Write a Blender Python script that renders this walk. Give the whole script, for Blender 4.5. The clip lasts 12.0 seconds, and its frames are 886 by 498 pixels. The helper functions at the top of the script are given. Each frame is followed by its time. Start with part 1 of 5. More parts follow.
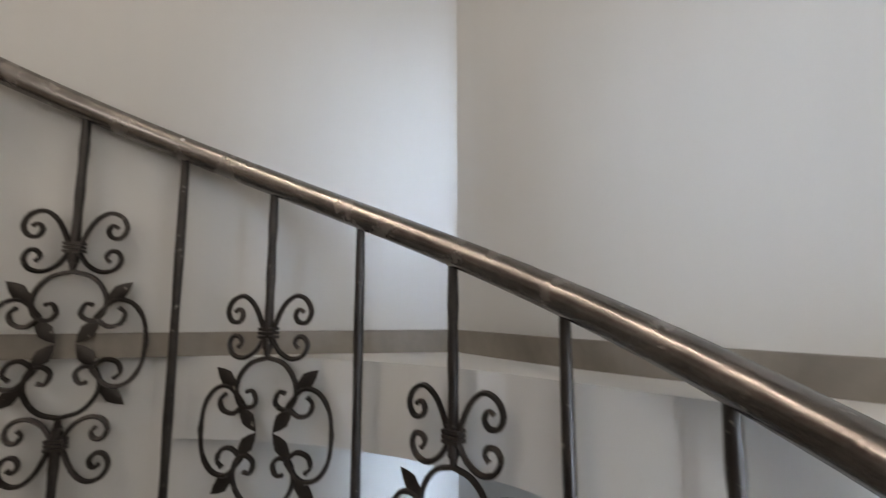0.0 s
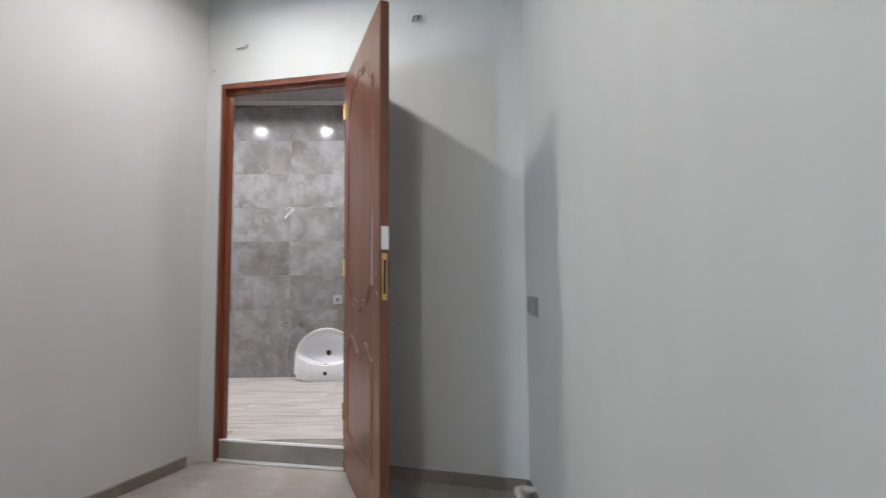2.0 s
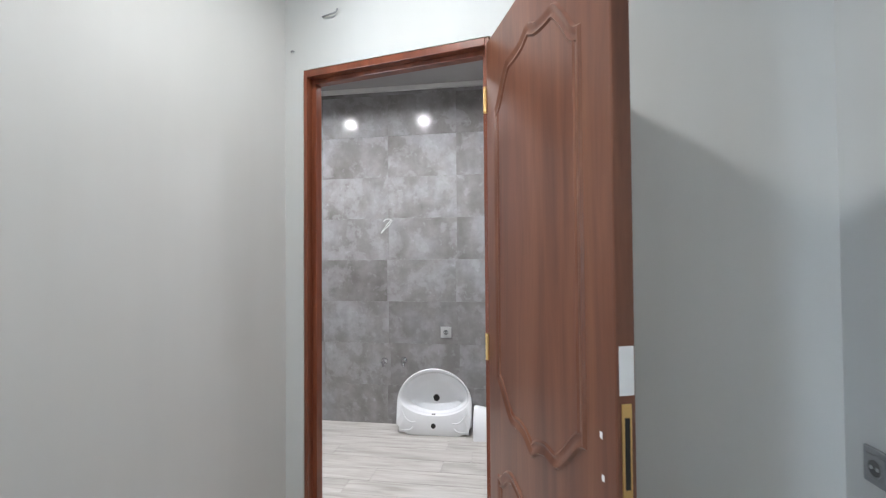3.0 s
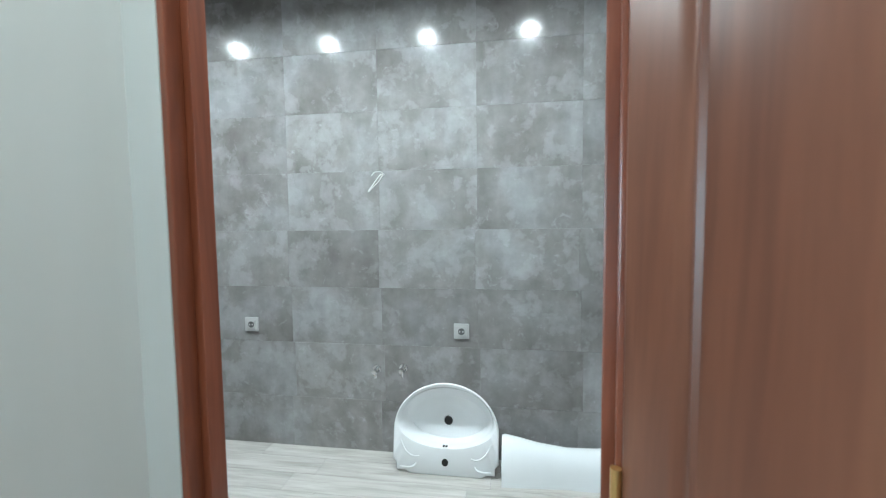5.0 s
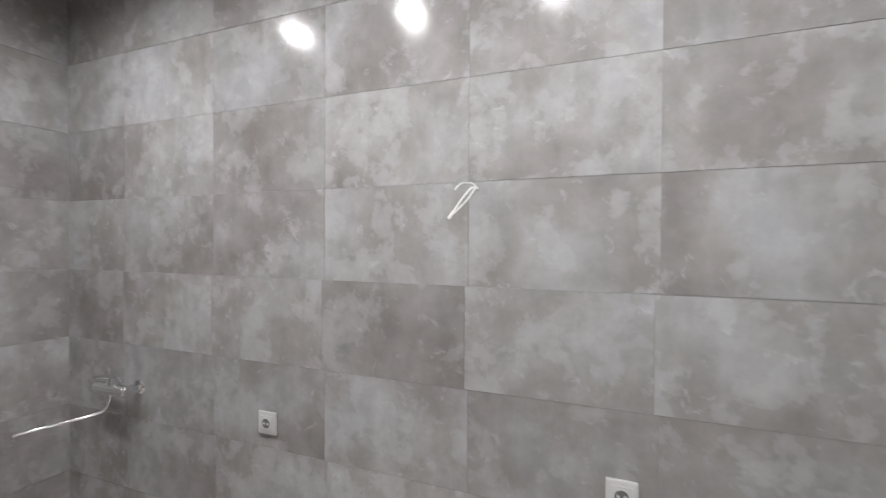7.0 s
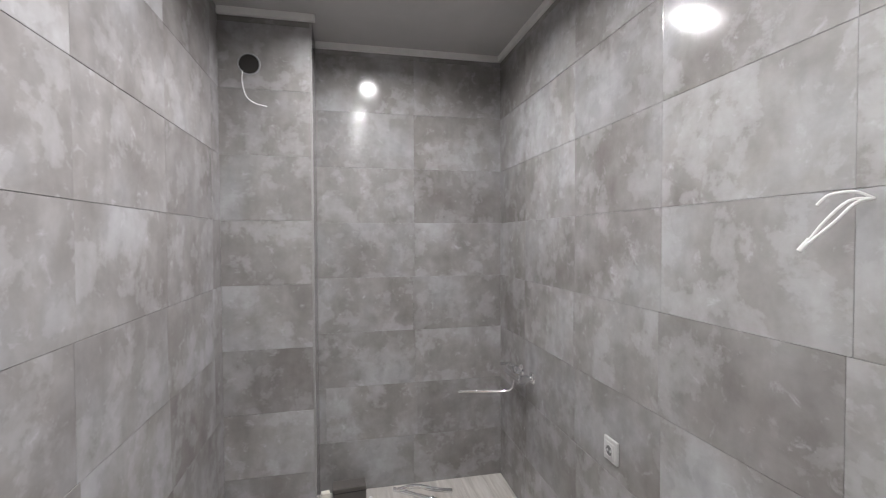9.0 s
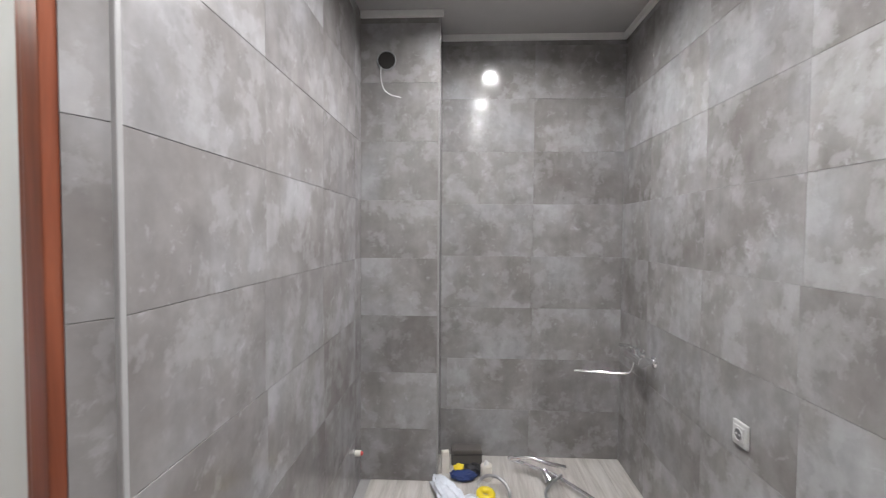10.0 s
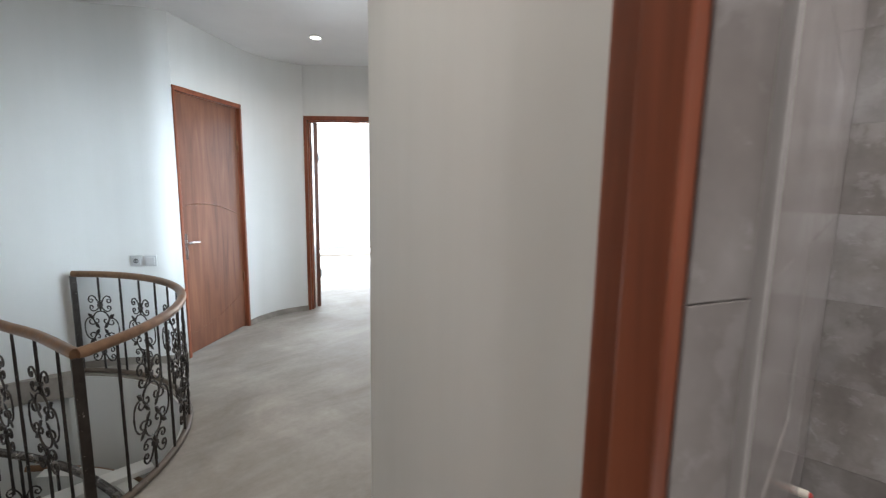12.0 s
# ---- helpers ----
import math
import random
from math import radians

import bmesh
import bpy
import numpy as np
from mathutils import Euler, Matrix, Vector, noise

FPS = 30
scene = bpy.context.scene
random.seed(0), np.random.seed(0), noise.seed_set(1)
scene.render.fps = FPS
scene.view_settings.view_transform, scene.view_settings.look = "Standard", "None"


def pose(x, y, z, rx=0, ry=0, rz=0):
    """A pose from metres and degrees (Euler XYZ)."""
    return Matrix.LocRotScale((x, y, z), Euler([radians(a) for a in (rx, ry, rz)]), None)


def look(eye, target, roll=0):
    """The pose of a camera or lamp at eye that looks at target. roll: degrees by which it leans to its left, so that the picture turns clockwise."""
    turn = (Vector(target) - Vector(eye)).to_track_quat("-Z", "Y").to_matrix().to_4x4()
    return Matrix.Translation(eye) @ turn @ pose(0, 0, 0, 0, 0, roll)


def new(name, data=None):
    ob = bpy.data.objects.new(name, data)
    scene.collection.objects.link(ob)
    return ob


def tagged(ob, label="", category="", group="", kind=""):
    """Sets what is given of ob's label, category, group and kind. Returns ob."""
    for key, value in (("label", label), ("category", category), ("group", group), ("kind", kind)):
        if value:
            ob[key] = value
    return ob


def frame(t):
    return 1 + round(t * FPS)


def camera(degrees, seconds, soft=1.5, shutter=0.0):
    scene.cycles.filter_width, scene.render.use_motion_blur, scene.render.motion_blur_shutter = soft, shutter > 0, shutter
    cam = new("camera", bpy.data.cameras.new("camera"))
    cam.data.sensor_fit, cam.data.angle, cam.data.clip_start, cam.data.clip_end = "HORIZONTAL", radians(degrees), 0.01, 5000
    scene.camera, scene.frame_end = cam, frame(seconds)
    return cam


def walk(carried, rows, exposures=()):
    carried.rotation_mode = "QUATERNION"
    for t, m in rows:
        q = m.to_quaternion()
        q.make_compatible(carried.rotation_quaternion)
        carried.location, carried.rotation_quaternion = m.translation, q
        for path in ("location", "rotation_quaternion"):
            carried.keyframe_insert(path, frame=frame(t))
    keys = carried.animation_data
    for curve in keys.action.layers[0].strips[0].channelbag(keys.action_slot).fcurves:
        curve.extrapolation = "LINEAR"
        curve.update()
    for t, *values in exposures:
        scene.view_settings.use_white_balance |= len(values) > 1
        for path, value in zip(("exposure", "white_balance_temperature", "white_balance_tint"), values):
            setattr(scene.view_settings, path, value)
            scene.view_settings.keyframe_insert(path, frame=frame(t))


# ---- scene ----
cam = camera(89.1, 12.0, soft=1.2, shutter=0.2)
PATH = [
    (0, look((0.753, -2.875, 0.064), (2.697, -3.281, 0.299), 0.0)),
    (0.5, look((0.913, -2.866, 0.198), (2.842, -2.446, 0.518), -0.4)),
    (1, look((1.151, -2.697, 0.358), (2.651, -1.413, 0.677), -0.1)),
    (1.5, look((1.237, -2.43, 0.641), (2.073, -0.626, 0.870), 0.0)),
    (1.7, look((1.271, -2.306, 0.816), (1.805, -0.378, 0.980), 0.0)),
    (1.8, look((1.288, -2.244, 0.898), (1.67, -0.283, 0.988), 0.0)),
    (2, look((1.341, -2.091, 1.0), (1.379, -0.096, 1.13), -0.5)),
    (2.5, look((1.092, -1.585, 1.264), (0.811, 0.393, 1.352), -0.7)),
    (4.5, look((0.823, -0.614, 1.441), (0.492, 1.356, 1.355), -0.5)),
    (5, look((0.736, -0.241, 1.421), (0.411, 1.727, 1.281), -0.7)),
    (5.5, look((0.66, 0.098, 1.358), (0.381, 2.076, 1.255), -0.5)),
    (6, look((0.577, 0.356, 1.381), (0.298, 2.334, 1.267), -0.6)),
    (6.5, look((0.453, 0.591, 1.432), (0.14, 2.564, 1.33), -0.6)),
    (7, look((0.446, 0.819, 1.489), (-0.308, 2.672, 1.462), 0.3)),
    (7.5, look((0.467, 0.9, 1.625), (-0.802, 2.445, 1.555), 0.0)),
    (9.5, look((0.733, 1.229, 1.548), (-1.262, 1.367, 1.508), 0.3)),
    (10, look((0.781, 1.162, 1.501), (-1.215, 1.07, 1.427), 0.4)),
    (10.5, look((0.79, 1.082, 1.479), (-1.165, 0.688, 1.33), 0.7)),
    (11, look((0.711, 0.989, 1.467), (-1.12, 0.215, 1.249), 1.2)),
    (11.5, look((0.617, 0.874, 1.459), (-1.007, -0.261, 1.189), 1.1)),
    (12, look((0.497, 0.648, 1.444), (-0.960, -0.692, 1.157), 0.9)),
]
EXPOSURES = [
    (0, 0.42, 8000, 17), (1.0, 0.58, 7300, 15), (1.5, 0.60, 6600, 12), (2.0, 0.54, 6350, 11), (2.7, 0.62, 6250, 10), (4.3, 0.76, 5560, -8), (5.5, 0.85, 5780, -8),
    (6.0, 0.72, 6400, 8), (9.5, 0.70, 6400, 8), (10.5, 0.80, 6350, 7), (11.5, 0.42, 6400, 8), (12, 0.12, 6900, 11),
]
walk(cam, PATH, EXPOSURES)

# ---- light ----
world = bpy.data.worlds.new("sky")
scene.world = world
world.use_nodes = True
wn = world.node_tree.nodes
sky = wn.new("ShaderNodeTexSky")
sky.sky_type, sky.sun_disc = "NISHITA", False
sky.sun_elevation, sky.sun_rotation = radians(38), radians(215)
world.node_tree.links.new(sky.outputs[0], wn["Background"].inputs[0])
wn["Background"].inputs[1].default_value = 0.12

sun = new("sun", bpy.data.lights.new("sun", "SUN"))
sun.data.energy, sun.data.angle, sun.data.color = 3.0, radians(0.5), (1, 0.95, 0.88)
sun.matrix_world = look((-4, -12, 8), (-3.2, -6, 0))


def lamp_disc(place, watts, size, color=(1, 0.96, 0.9), spread=150):
    la = bpy.data.lights.new("downlight_lamp", "AREA")
    la.shape, la.size, la.energy, la.color, la.spread = "DISK", size, watts, color, radians(spread)
    ob = new("downlight_lamp", la)
    ob.matrix_world = look(place, (place[0], place[1] + 0.0001, place[2] - 1))
    return ob


BATH_LAMPS = [(-1.30, 1.35), (-0.60, 1.31), (0.12, 1.30), (0.82, 1.30)]
# the third hall lamp is unseen, added to brighten the stair
HALL_LAMPS = [(0.46, -0.24), (-1.72, -2.90), (0.95, -1.45)]
BATH_CEILING, HALL_CEILING = 2.69, 2.66
for x, y in BATH_LAMPS:
    lamp_disc((x, y, BATH_CEILING - 0.012), 10.5, 0.075, (1, 0.955, 0.97), 161)
lamp_disc((0.46, -0.24, HALL_CEILING - 0.012), 8.5, 0.075, (1, 0.96, 0.92), 168)
lamp_disc((-1.72, -2.90, HALL_CEILING - 0.012), 5.0, 0.075, (1, 0.96, 0.92))
# added fill for the stair walls; no fitting is known here
lamp_disc((0.95, -1.45, HALL_CEILING - 0.012), 6.5, 0.075, (1, 0.93, 0.85), 165)


def window_light(place, target, sx, sy, watts, color):
    la = bpy.data.lights.new("window_daylight", "AREA")
    la.shape, la.size, la.size_y, la.energy, la.color = "RECTANGLE", sx, sy, watts, color
    ob = new("window_daylight", la)
    ob.matrix_world = look(place, target)
    return ob


# daylight in openings: the far room's window, two unseen landing windows, unseen stair window
window_light((-4.62, -6.55, 1.35), (-2.6, -3.6, 0.9), 2.6, 2.3, 230.0, (0.72, 0.86, 1.0))
window_light((-3.24, -2.16, 1.1), (-0.6, -3.3, 0.3), 0.42, 1.9, 5.0, (0.62, 0.80, 1.0)).data.spread = radians(46)
# added north window light, brightens the south wall and closed door
window_light((-1.2, -0.66, 1.6), (-0.75, -3.4, 1.1), 1.1, 1.35, 17.0, (0.64, 0.82, 1.0)).data.spread = radians(54)
window_light((0.70, -3.70, -0.25), (1.8, -3.15, -0.1), 0.36, 1.5, 3.6, (0.46, 0.68, 1.0)).data.spread = radians(36)


# ---- materials ----
def nodes_of(name):
    m = bpy.data.materials.new(name)
    m.use_nodes = True
    nt = m.node_tree
    return m, nt, nt.nodes["Principled BSDF"]


def link(nt, a, b):
    nt.links.new(a, b)


def ramp(nt, source, stops):
    r = nt.nodes.new("ShaderNodeValToRGB")
    while len(r.color_ramp.elements) < len(stops):
        r.color_ramp.elements.new(0.5)
    for e, (p, c) in zip(r.color_ramp.elements, stops):
        e.position, e.color = p, (*c, 1)
    link(nt, source, r.inputs[0])
    return r.outputs[0]


def place_coords(nt, scale=(1, 1, 1), shuffle=False, rot=(0, 0, 0)):
    tc = nt.nodes.new("ShaderNodeNewGeometry")
    mp = nt.nodes.new("ShaderNodeMapping")
    mp.inputs["Scale"].default_value = scale
    mp.inputs["Rotation"].default_value = rot
    link(nt, tc.outputs["Position"], mp.inputs["Vector"])
    if shuffle:
        oi = nt.nodes.new("ShaderNodeObjectInfo")
        mul = nt.nodes.new("ShaderNodeMath")
        mul.operation = "MULTIPLY"
        mul.inputs[1].default_value = 37.0
        link(nt, oi.outputs["Random"], mul.inputs[0])
        link(nt, mul.outputs[0], mp.inputs["Location"])
    return mp.outputs[0]


def noise_tex(nt, coords, scale, detail=4, rough=0.55, distort=0.0):
    n = nt.nodes.new("ShaderNodeTexNoise")
    n.inputs["Scale"].default_value, n.inputs["Detail"].default_value = scale, detail
    n.inputs["Roughness"].default_value, n.inputs["Distortion"].default_value = rough, distort
    link(nt, coords, n.inputs["Vector"])
    return n.outputs[0]


def mixed(nt, fac, a, b, blend="MIX", amount=None):
    mx = nt.nodes.new("ShaderNodeMix")
    mx.data_type, mx.blend_type = "RGBA", blend
    if amount is not None:
        mx.inputs["Factor"].default_value = amount
    else:
        link(nt, fac, mx.inputs["Factor"])
    for sock, v in (("A", a), ("B", b)):
        target = [s for s in mx.inputs if s.name == sock and s.type == "RGBA"][0]
        if isinstance(v, tuple):
            target.default_value = (*v, 1)
        else:
            link(nt, v, target)
    return [s for s in mx.outputs if s.type == "RGBA"][0]


def bumped(nt, bs, height, strength, distance=0.01):
    b = nt.nodes.new("ShaderNodeBump")
    b.inputs["Strength"].default_value, b.inputs["Distance"].default_value = strength, distance
    link(nt, height, b.inputs["Height"])
    link(nt, b.outputs[0], bs.inputs["Normal"])


def plain(name, color, rough=0.5, metal=0.0, wear=0.08, scale=18.0, bump=0.0):
    """Even colour with slight mottling at two scales."""
    m, nt, bs = nodes_of(name)
    co = place_coords(nt)
    n1 = noise_tex(nt, co, scale, 5)
    n2 = noise_tex(nt, co, scale * 0.12, 3)
    lo = tuple(c * (1 - wear) for c in color)
    hi = tuple(min(1, c * (1 + wear)) for c in color)
    c1 = ramp(nt, n1, [(0.3, lo), (0.7, hi)])
    c2 = ramp(nt, n2, [(0.3, lo), (0.7, hi)])
    link(nt, mixed(nt, None, c1, c2, "MIX", 0.5), bs.inputs["Base Color"])
    bs.inputs["Roughness"].default_value, bs.inputs["Metallic"].default_value = rough, metal
    if bump:
        bumped(nt, bs, n1, bump, 0.004)
    return m


def cement_tile():
    m, nt, bs = nodes_of("cement_look_tile")
    co = place_coords(nt, shuffle=True)
    big = noise_tex(nt, co, 2.8, 5, 0.55, 0.1)
    mid = noise_tex(nt, co, 12.0, 6, 0.62, 0.25)
    streak = noise_tex(nt, place_coords(nt, (5, 5, 1.1), True), 2.2, 3, 0.55, 0.1)
    patch = noise_tex(nt, co, 6.5, 7, 0.62, 0.12)
    stain = noise_tex(nt, co, 4.6, 7, 0.62, 0.15)
    base = ramp(nt, big, [(0.32, (0.182, 0.172, 0.164)), (0.5, (0.236, 0.228, 0.223)), (0.68, (0.300, 0.300, 0.306))])
    fine = ramp(nt, mid, [(0.3, (0.40, 0.40, 0.40)), (0.7, (0.60, 0.60, 0.60))])
    c = mixed(nt, None, base, fine, "OVERLAY", 0.6)
    st = ramp(nt, streak, [(0.32, (0.42, 0.42, 0.42)), (0.68, (0.58, 0.58, 0.58))])
    c = mixed(nt, None, c, st, "OVERLAY", 0.5)
    light = ramp(nt, patch, [(0.53, (0, 0, 0)), (0.56, (0.20, 0.20, 0.20)), (0.70, (0.42, 0.42, 0.42))])
    c = mixed(nt, light, c, (0.40, 0.402, 0.41))
    dark = ramp(nt, stain, [(0.54, (0, 0, 0)), (0.60, (0.14, 0.14, 0.14)), (0.74, (0.36, 0.36, 0.36))])
    c = mixed(nt, dark, c, (0.150, 0.136, 0.122))
    speck = noise_tex(nt, co, 19.0, 5, 0.66, 0.5)
    fleck = ramp(nt, speck, [(0.60, (0, 0, 0)), (0.66, (0.20, 0.20, 0.20)), (0.76, (0.55, 0.55, 0.55))])
    c = mixed(nt, fleck, c, (0.43, 0.43, 0.445))
    oi = nt.nodes.new("ShaderNodeObjectInfo")
    tone = ramp(nt, oi.outputs["Random"], [(0.0, (0.415, 0.41, 0.41)), (1.0, (0.575, 0.575, 0.58))])
    c = mixed(nt, None, c, tone, "OVERLAY", 0.7)
    link(nt, c, bs.inputs["Base Color"])
    rr = ramp(nt, mid, [(0.3, (0.115, 0.115, 0.115)), (0.7, (0.185, 0.185, 0.185))])
    link(nt, rr, bs.inputs["Roughness"])
    bs.inputs["Specular IOR Level"].default_value = 0.3
    bumped(nt, bs, mid, 0.04, 0.002)
    return m


def wood_plank():
    m, nt, bs = nodes_of("bleached_wood_look_plank")
    co = place_coords(nt, (0.9, 9, 9), True)
    g = noise_tex(nt, co, 3.0, 6, 0.62, 0.4)
    fine = noise_tex(nt, place_coords(nt, (2.5, 60, 60), True), 2.0, 4, 0.6, 0.1)
    tone = noise_tex(nt, place_coords(nt, (1.2, 3, 3), True), 1.6, 3, 0.5)
    a = ramp(nt, g, [(0.25, (0.29, 0.265, 0.235)), (0.5, (0.44, 0.42, 0.392)), (0.75, (0.55, 0.535, 0.51))])
    b = ramp(nt, fine, [(0.3, (0.42, 0.42, 0.42)), (0.7, (0.58, 0.58, 0.58))])
    c = mixed(nt, None, a, b, "OVERLAY", 0.5)
    t = ramp(nt, tone, [(0.3, (0.40, 0.395, 0.39)), (0.7, (0.60, 0.60, 0.60))])
    link(nt, mixed(nt, None, c, t, "OVERLAY", 0.6), bs.inputs["Base Color"])
    bs.inputs["Roughness"].default_value = 0.42
    bumped(nt, bs, fine, 0.08, 0.002)
    return m


def brown_wood(name, dark, mid, light, rough=0.32):
    m, nt, bs = nodes_of(name)
    tc = nt.nodes.new("ShaderNodeTexCoord")
    mp = nt.nodes.new("ShaderNodeMapping")
    mp.inputs["Scale"].default_value = (6, 6, 0.55)
    link(nt, tc.outputs["Object"], mp.inputs["Vector"])
    g = noise_tex(nt, mp.outputs[0], 2.2, 6, 0.6, 0.9)
    mp2 = nt.nodes.new("ShaderNodeMapping")
    mp2.inputs["Scale"].default_value = (70, 70, 3)
    link(nt, tc.outputs["Object"], mp2.inputs["Vector"])
    f = noise_tex(nt, mp2.outputs[0], 2.0, 3, 0.5)
    a = ramp(nt, g, [(0.28, dark), (0.52, mid), (0.75, light)])
    b = ramp(nt, f, [(0.3, (0.44, 0.44, 0.44)), (0.7, (0.56, 0.56, 0.56))])
    link(nt, mixed(nt, None, a, b, "OVERLAY", 0.5), bs.inputs["Base Color"])
    bs.inputs["Roughness"].default_value = rough
    bumped(nt, bs, f, 0.04, 0.002)
    return m


def plaster(name, color):
    m, nt, bs = nodes_of(name)
    co = place_coords(nt)
    broad = noise_tex(nt, co, 0.9, 4, 0.5)
    roll = noise_tex(nt, co, 120.0, 3, 0.6)
    streak = noise_tex(nt, place_coords(nt, (6, 6, 0.5)), 1.5, 3, 0.5)
    lo, hi = tuple(c * 0.95 for c in color), tuple(min(1, c * 1.04) for c in color)
    a = ramp(nt, broad, [(0.3, lo), (0.7, hi)])
    b = ramp(nt, streak, [(0.3, (0.485, 0.485, 0.485)), (0.7, (0.515, 0.515, 0.515))])
    link(nt, mixed(nt, None, a, b, "OVERLAY", 0.8), bs.inputs["Base Color"])
    bs.inputs["Roughness"].default_value = 0.62
    bumped(nt, bs, roll, 0.06, 0.002)
    return m


def concrete(name, dark, light, rough=0.8):
    m, nt, bs = nodes_of(name)
    co = place_coords(nt)
    a = noise_tex(nt, co, 1.4, 5, 0.6, 0.8)
    b = noise_tex(nt, co, 26.0, 6, 0.7)
    c = noise_tex(nt, place_coords(nt, (1, 3.5, 1), rot=(0, 0, 0.6)), 1.6, 4, 0.6, 0.6)
    col = ramp(nt, a, [(0.3, dark), (0.7, light)])
    g = ramp(nt, b, [(0.3, (0.43, 0.43, 0.43)), (0.7, (0.57, 0.57, 0.57))])
    s = ramp(nt, c, [(0.35, (0.42, 0.415, 0.41)), (0.65, (0.56, 0.56, 0.56))])
    col = mixed(nt, None, col, g, "OVERLAY", 0.5)
    link(nt, mixed(nt, None, col, s, "OVERLAY", 0.7), bs.inputs["Base Color"])
    bs.inputs["Roughness"].default_value = rough
    bumped(nt, bs, b, 0.15, 0.004)
    return m


def worn_iron(name, color, flecks, rough=0.4, metal=0.75):
    m, nt, bs = nodes_of(name)
    co = place_coords(nt)
    spots = noise_tex(nt, co, 60.0, 4, 0.6)
    grime = noise_tex(nt, co, 14.0, 4, 0.6)
    f = ramp(nt, spots, [(0.66, (0, 0, 0)), (0.74, (1, 1, 1))])
    base = ramp(nt, grime, [(0.3, tuple(c * 0.7 for c in color)), (0.7, tuple(c * 1.35 for c in color))])
    link(nt, mixed(nt, f, base, flecks), bs.inputs["Base Color"])
    r = ramp(nt, grime, [(0.3, (rough * 0.75,) * 3), (0.7, (rough * 1.3,) * 3)])
    link(nt, r, bs.inputs["Roughness"])
    bs.inputs["Metallic"].default_value = metal
    bumped(nt, bs, spots, 0.25, 0.002)
    return m


def glowing(name, color, strength):
    m, nt, bs = nodes_of(name)
    bs.inputs["Base Color"].default_value = (*color, 1)
    bs.inputs["Emission Color"].default_value = (*color, 1)
    bs.inputs["Emission Strength"].default_value = strength
    return m


M_TILE = cement_tile()
M_GROUT = plain("grey_grout", (0.30, 0.295, 0.29), 0.8)
M_PLANK = wood_plank()
M_PLASTER = plaster("pale_grey_wall_paint", (0.60, 0.605, 0.59))
M_WHITE_PAINT = plaster("white_ceiling_paint", (0.74, 0.75, 0.76))
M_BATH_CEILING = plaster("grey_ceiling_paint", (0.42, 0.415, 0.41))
M_DOOR = brown_wood("reddish_brown_door_foil", (0.092, 0.034, 0.020), (0.155, 0.060, 0.034), (0.205, 0.088, 0.050))
M_FRAME = brown_wood("red_brown_frame_foil", (0.115, 0.030, 0.013), (0.20, 0.058, 0.028), (0.27, 0.088, 0.045), 0.28)
M_CONCRETE = concrete("dusty_screed", (0.24, 0.214, 0.188), (0.37, 0.340, 0.308))
M_RISER = concrete("rough_riser_cement", (0.16, 0.145, 0.125), (0.30, 0.275, 0.245))
M_BASEBOARD = concrete("grey_brown_skirting", (0.14, 0.125, 0.105), (0.33, 0.30, 0.265), 0.6)
M_IRON = worn_iron("blackened_iron", (0.050, 0.044, 0.040), (0.42, 0.40, 0.37), 0.38)
M_RAIL = worn_iron("bare_steel_handrail", (0.215, 0.20, 0.19), (0.55, 0.52, 0.48), 0.24, 0.92)
M_BRONZE = worn_iron("brown_handrail_paint", (0.19, 0.105, 0.058), (0.30, 0.25, 0.2), 0.4, 0.4)
M_FOOT = worn_iron("dusty_brown_iron", (0.12, 0.095, 0.075), (0.30, 0.26, 0.22), 0.5, 0.3)
M_CHROME = plain("chrome", (0.80, 0.81, 0.82), 0.11, 1.0, 0.04)
M_STEEL = plain("galvanised_steel", (0.42, 0.425, 0.43), 0.38, 0.85, 0.1)
M_CERAMIC = plain("white_glazed_ceramic", (0.75, 0.76, 0.77), 0.08, 0.0, 0.015)
M_PLASTIC = plain("white_plastic", (0.62, 0.62, 0.61), 0.35, 0.0, 0.03)
# shade of the socket's recess, put into the colour of a flat disc
M_WELL = plain("shadowed_socket_well", (0.10, 0.10, 0.10), 0.4)
M_SOCKET = plain("off_white_socket_plastic", (0.45, 0.45, 0.445), 0.35, 0.0, 0.03)
M_GREY_PLASTIC = plain("grey_plastic", (0.27, 0.275, 0.28), 0.4, 0.1, 0.05)
M_SILVER_PLASTIC = plain("silver_grey_plastic", (0.46, 0.47, 0.47), 0.35, 0.2, 0.05)
M_PVC = plain("cream_pvc_pipe", (0.66, 0.64, 0.58), 0.4, 0.0, 0.06)
M_TRIM = plain("white_edge_profile", (0.72, 0.72, 0.70), 0.35, 0.0, 0.06)
M_EDGE = plain("pale_grey_edge_profile", (0.34, 0.34, 0.335), 0.35, 0.0, 0.06)
M_EDGE_GREY = plain("tile_grey_edge_profile", (0.235, 0.23, 0.225), 0.35, 0.0, 0.08)
# shade inside holes and slots, put into the colour of thin solid pieces
M_DARK = plain("dark_hollow", (0.02, 0.018, 0.016), 0.9)
M_CASE = plain("dark_brown_grey_case", (0.10, 0.092, 0.085), 0.5, 0.0, 0.1)
M_BLACK = plain("black_rubber", (0.02, 0.02, 0.022), 0.5)
M_GOLD = plain("brass_plate", (0.70, 0.46, 0.18), 0.28, 0.9, 0.08)
M_PAPER = plain("white_sticker", (0.76, 0.76, 0.76), 0.6)
M_YELLOW = plain("yellow_plastic", (0.72, 0.56, 0.03), 0.4, 0.0, 0.1)
M_BLUE = plain("blue_plastic", (0.014, 0.032, 0.12), 0.55, 0.0, 0.25)
M_PALE_BLUE = plain("pale_blue_printed_film", (0.42, 0.55, 0.74), 0.35, 0.0, 0.2)
M_CARD = plain("brown_cardboard", (0.42, 0.26, 0.14), 0.8, 0.0, 0.1)
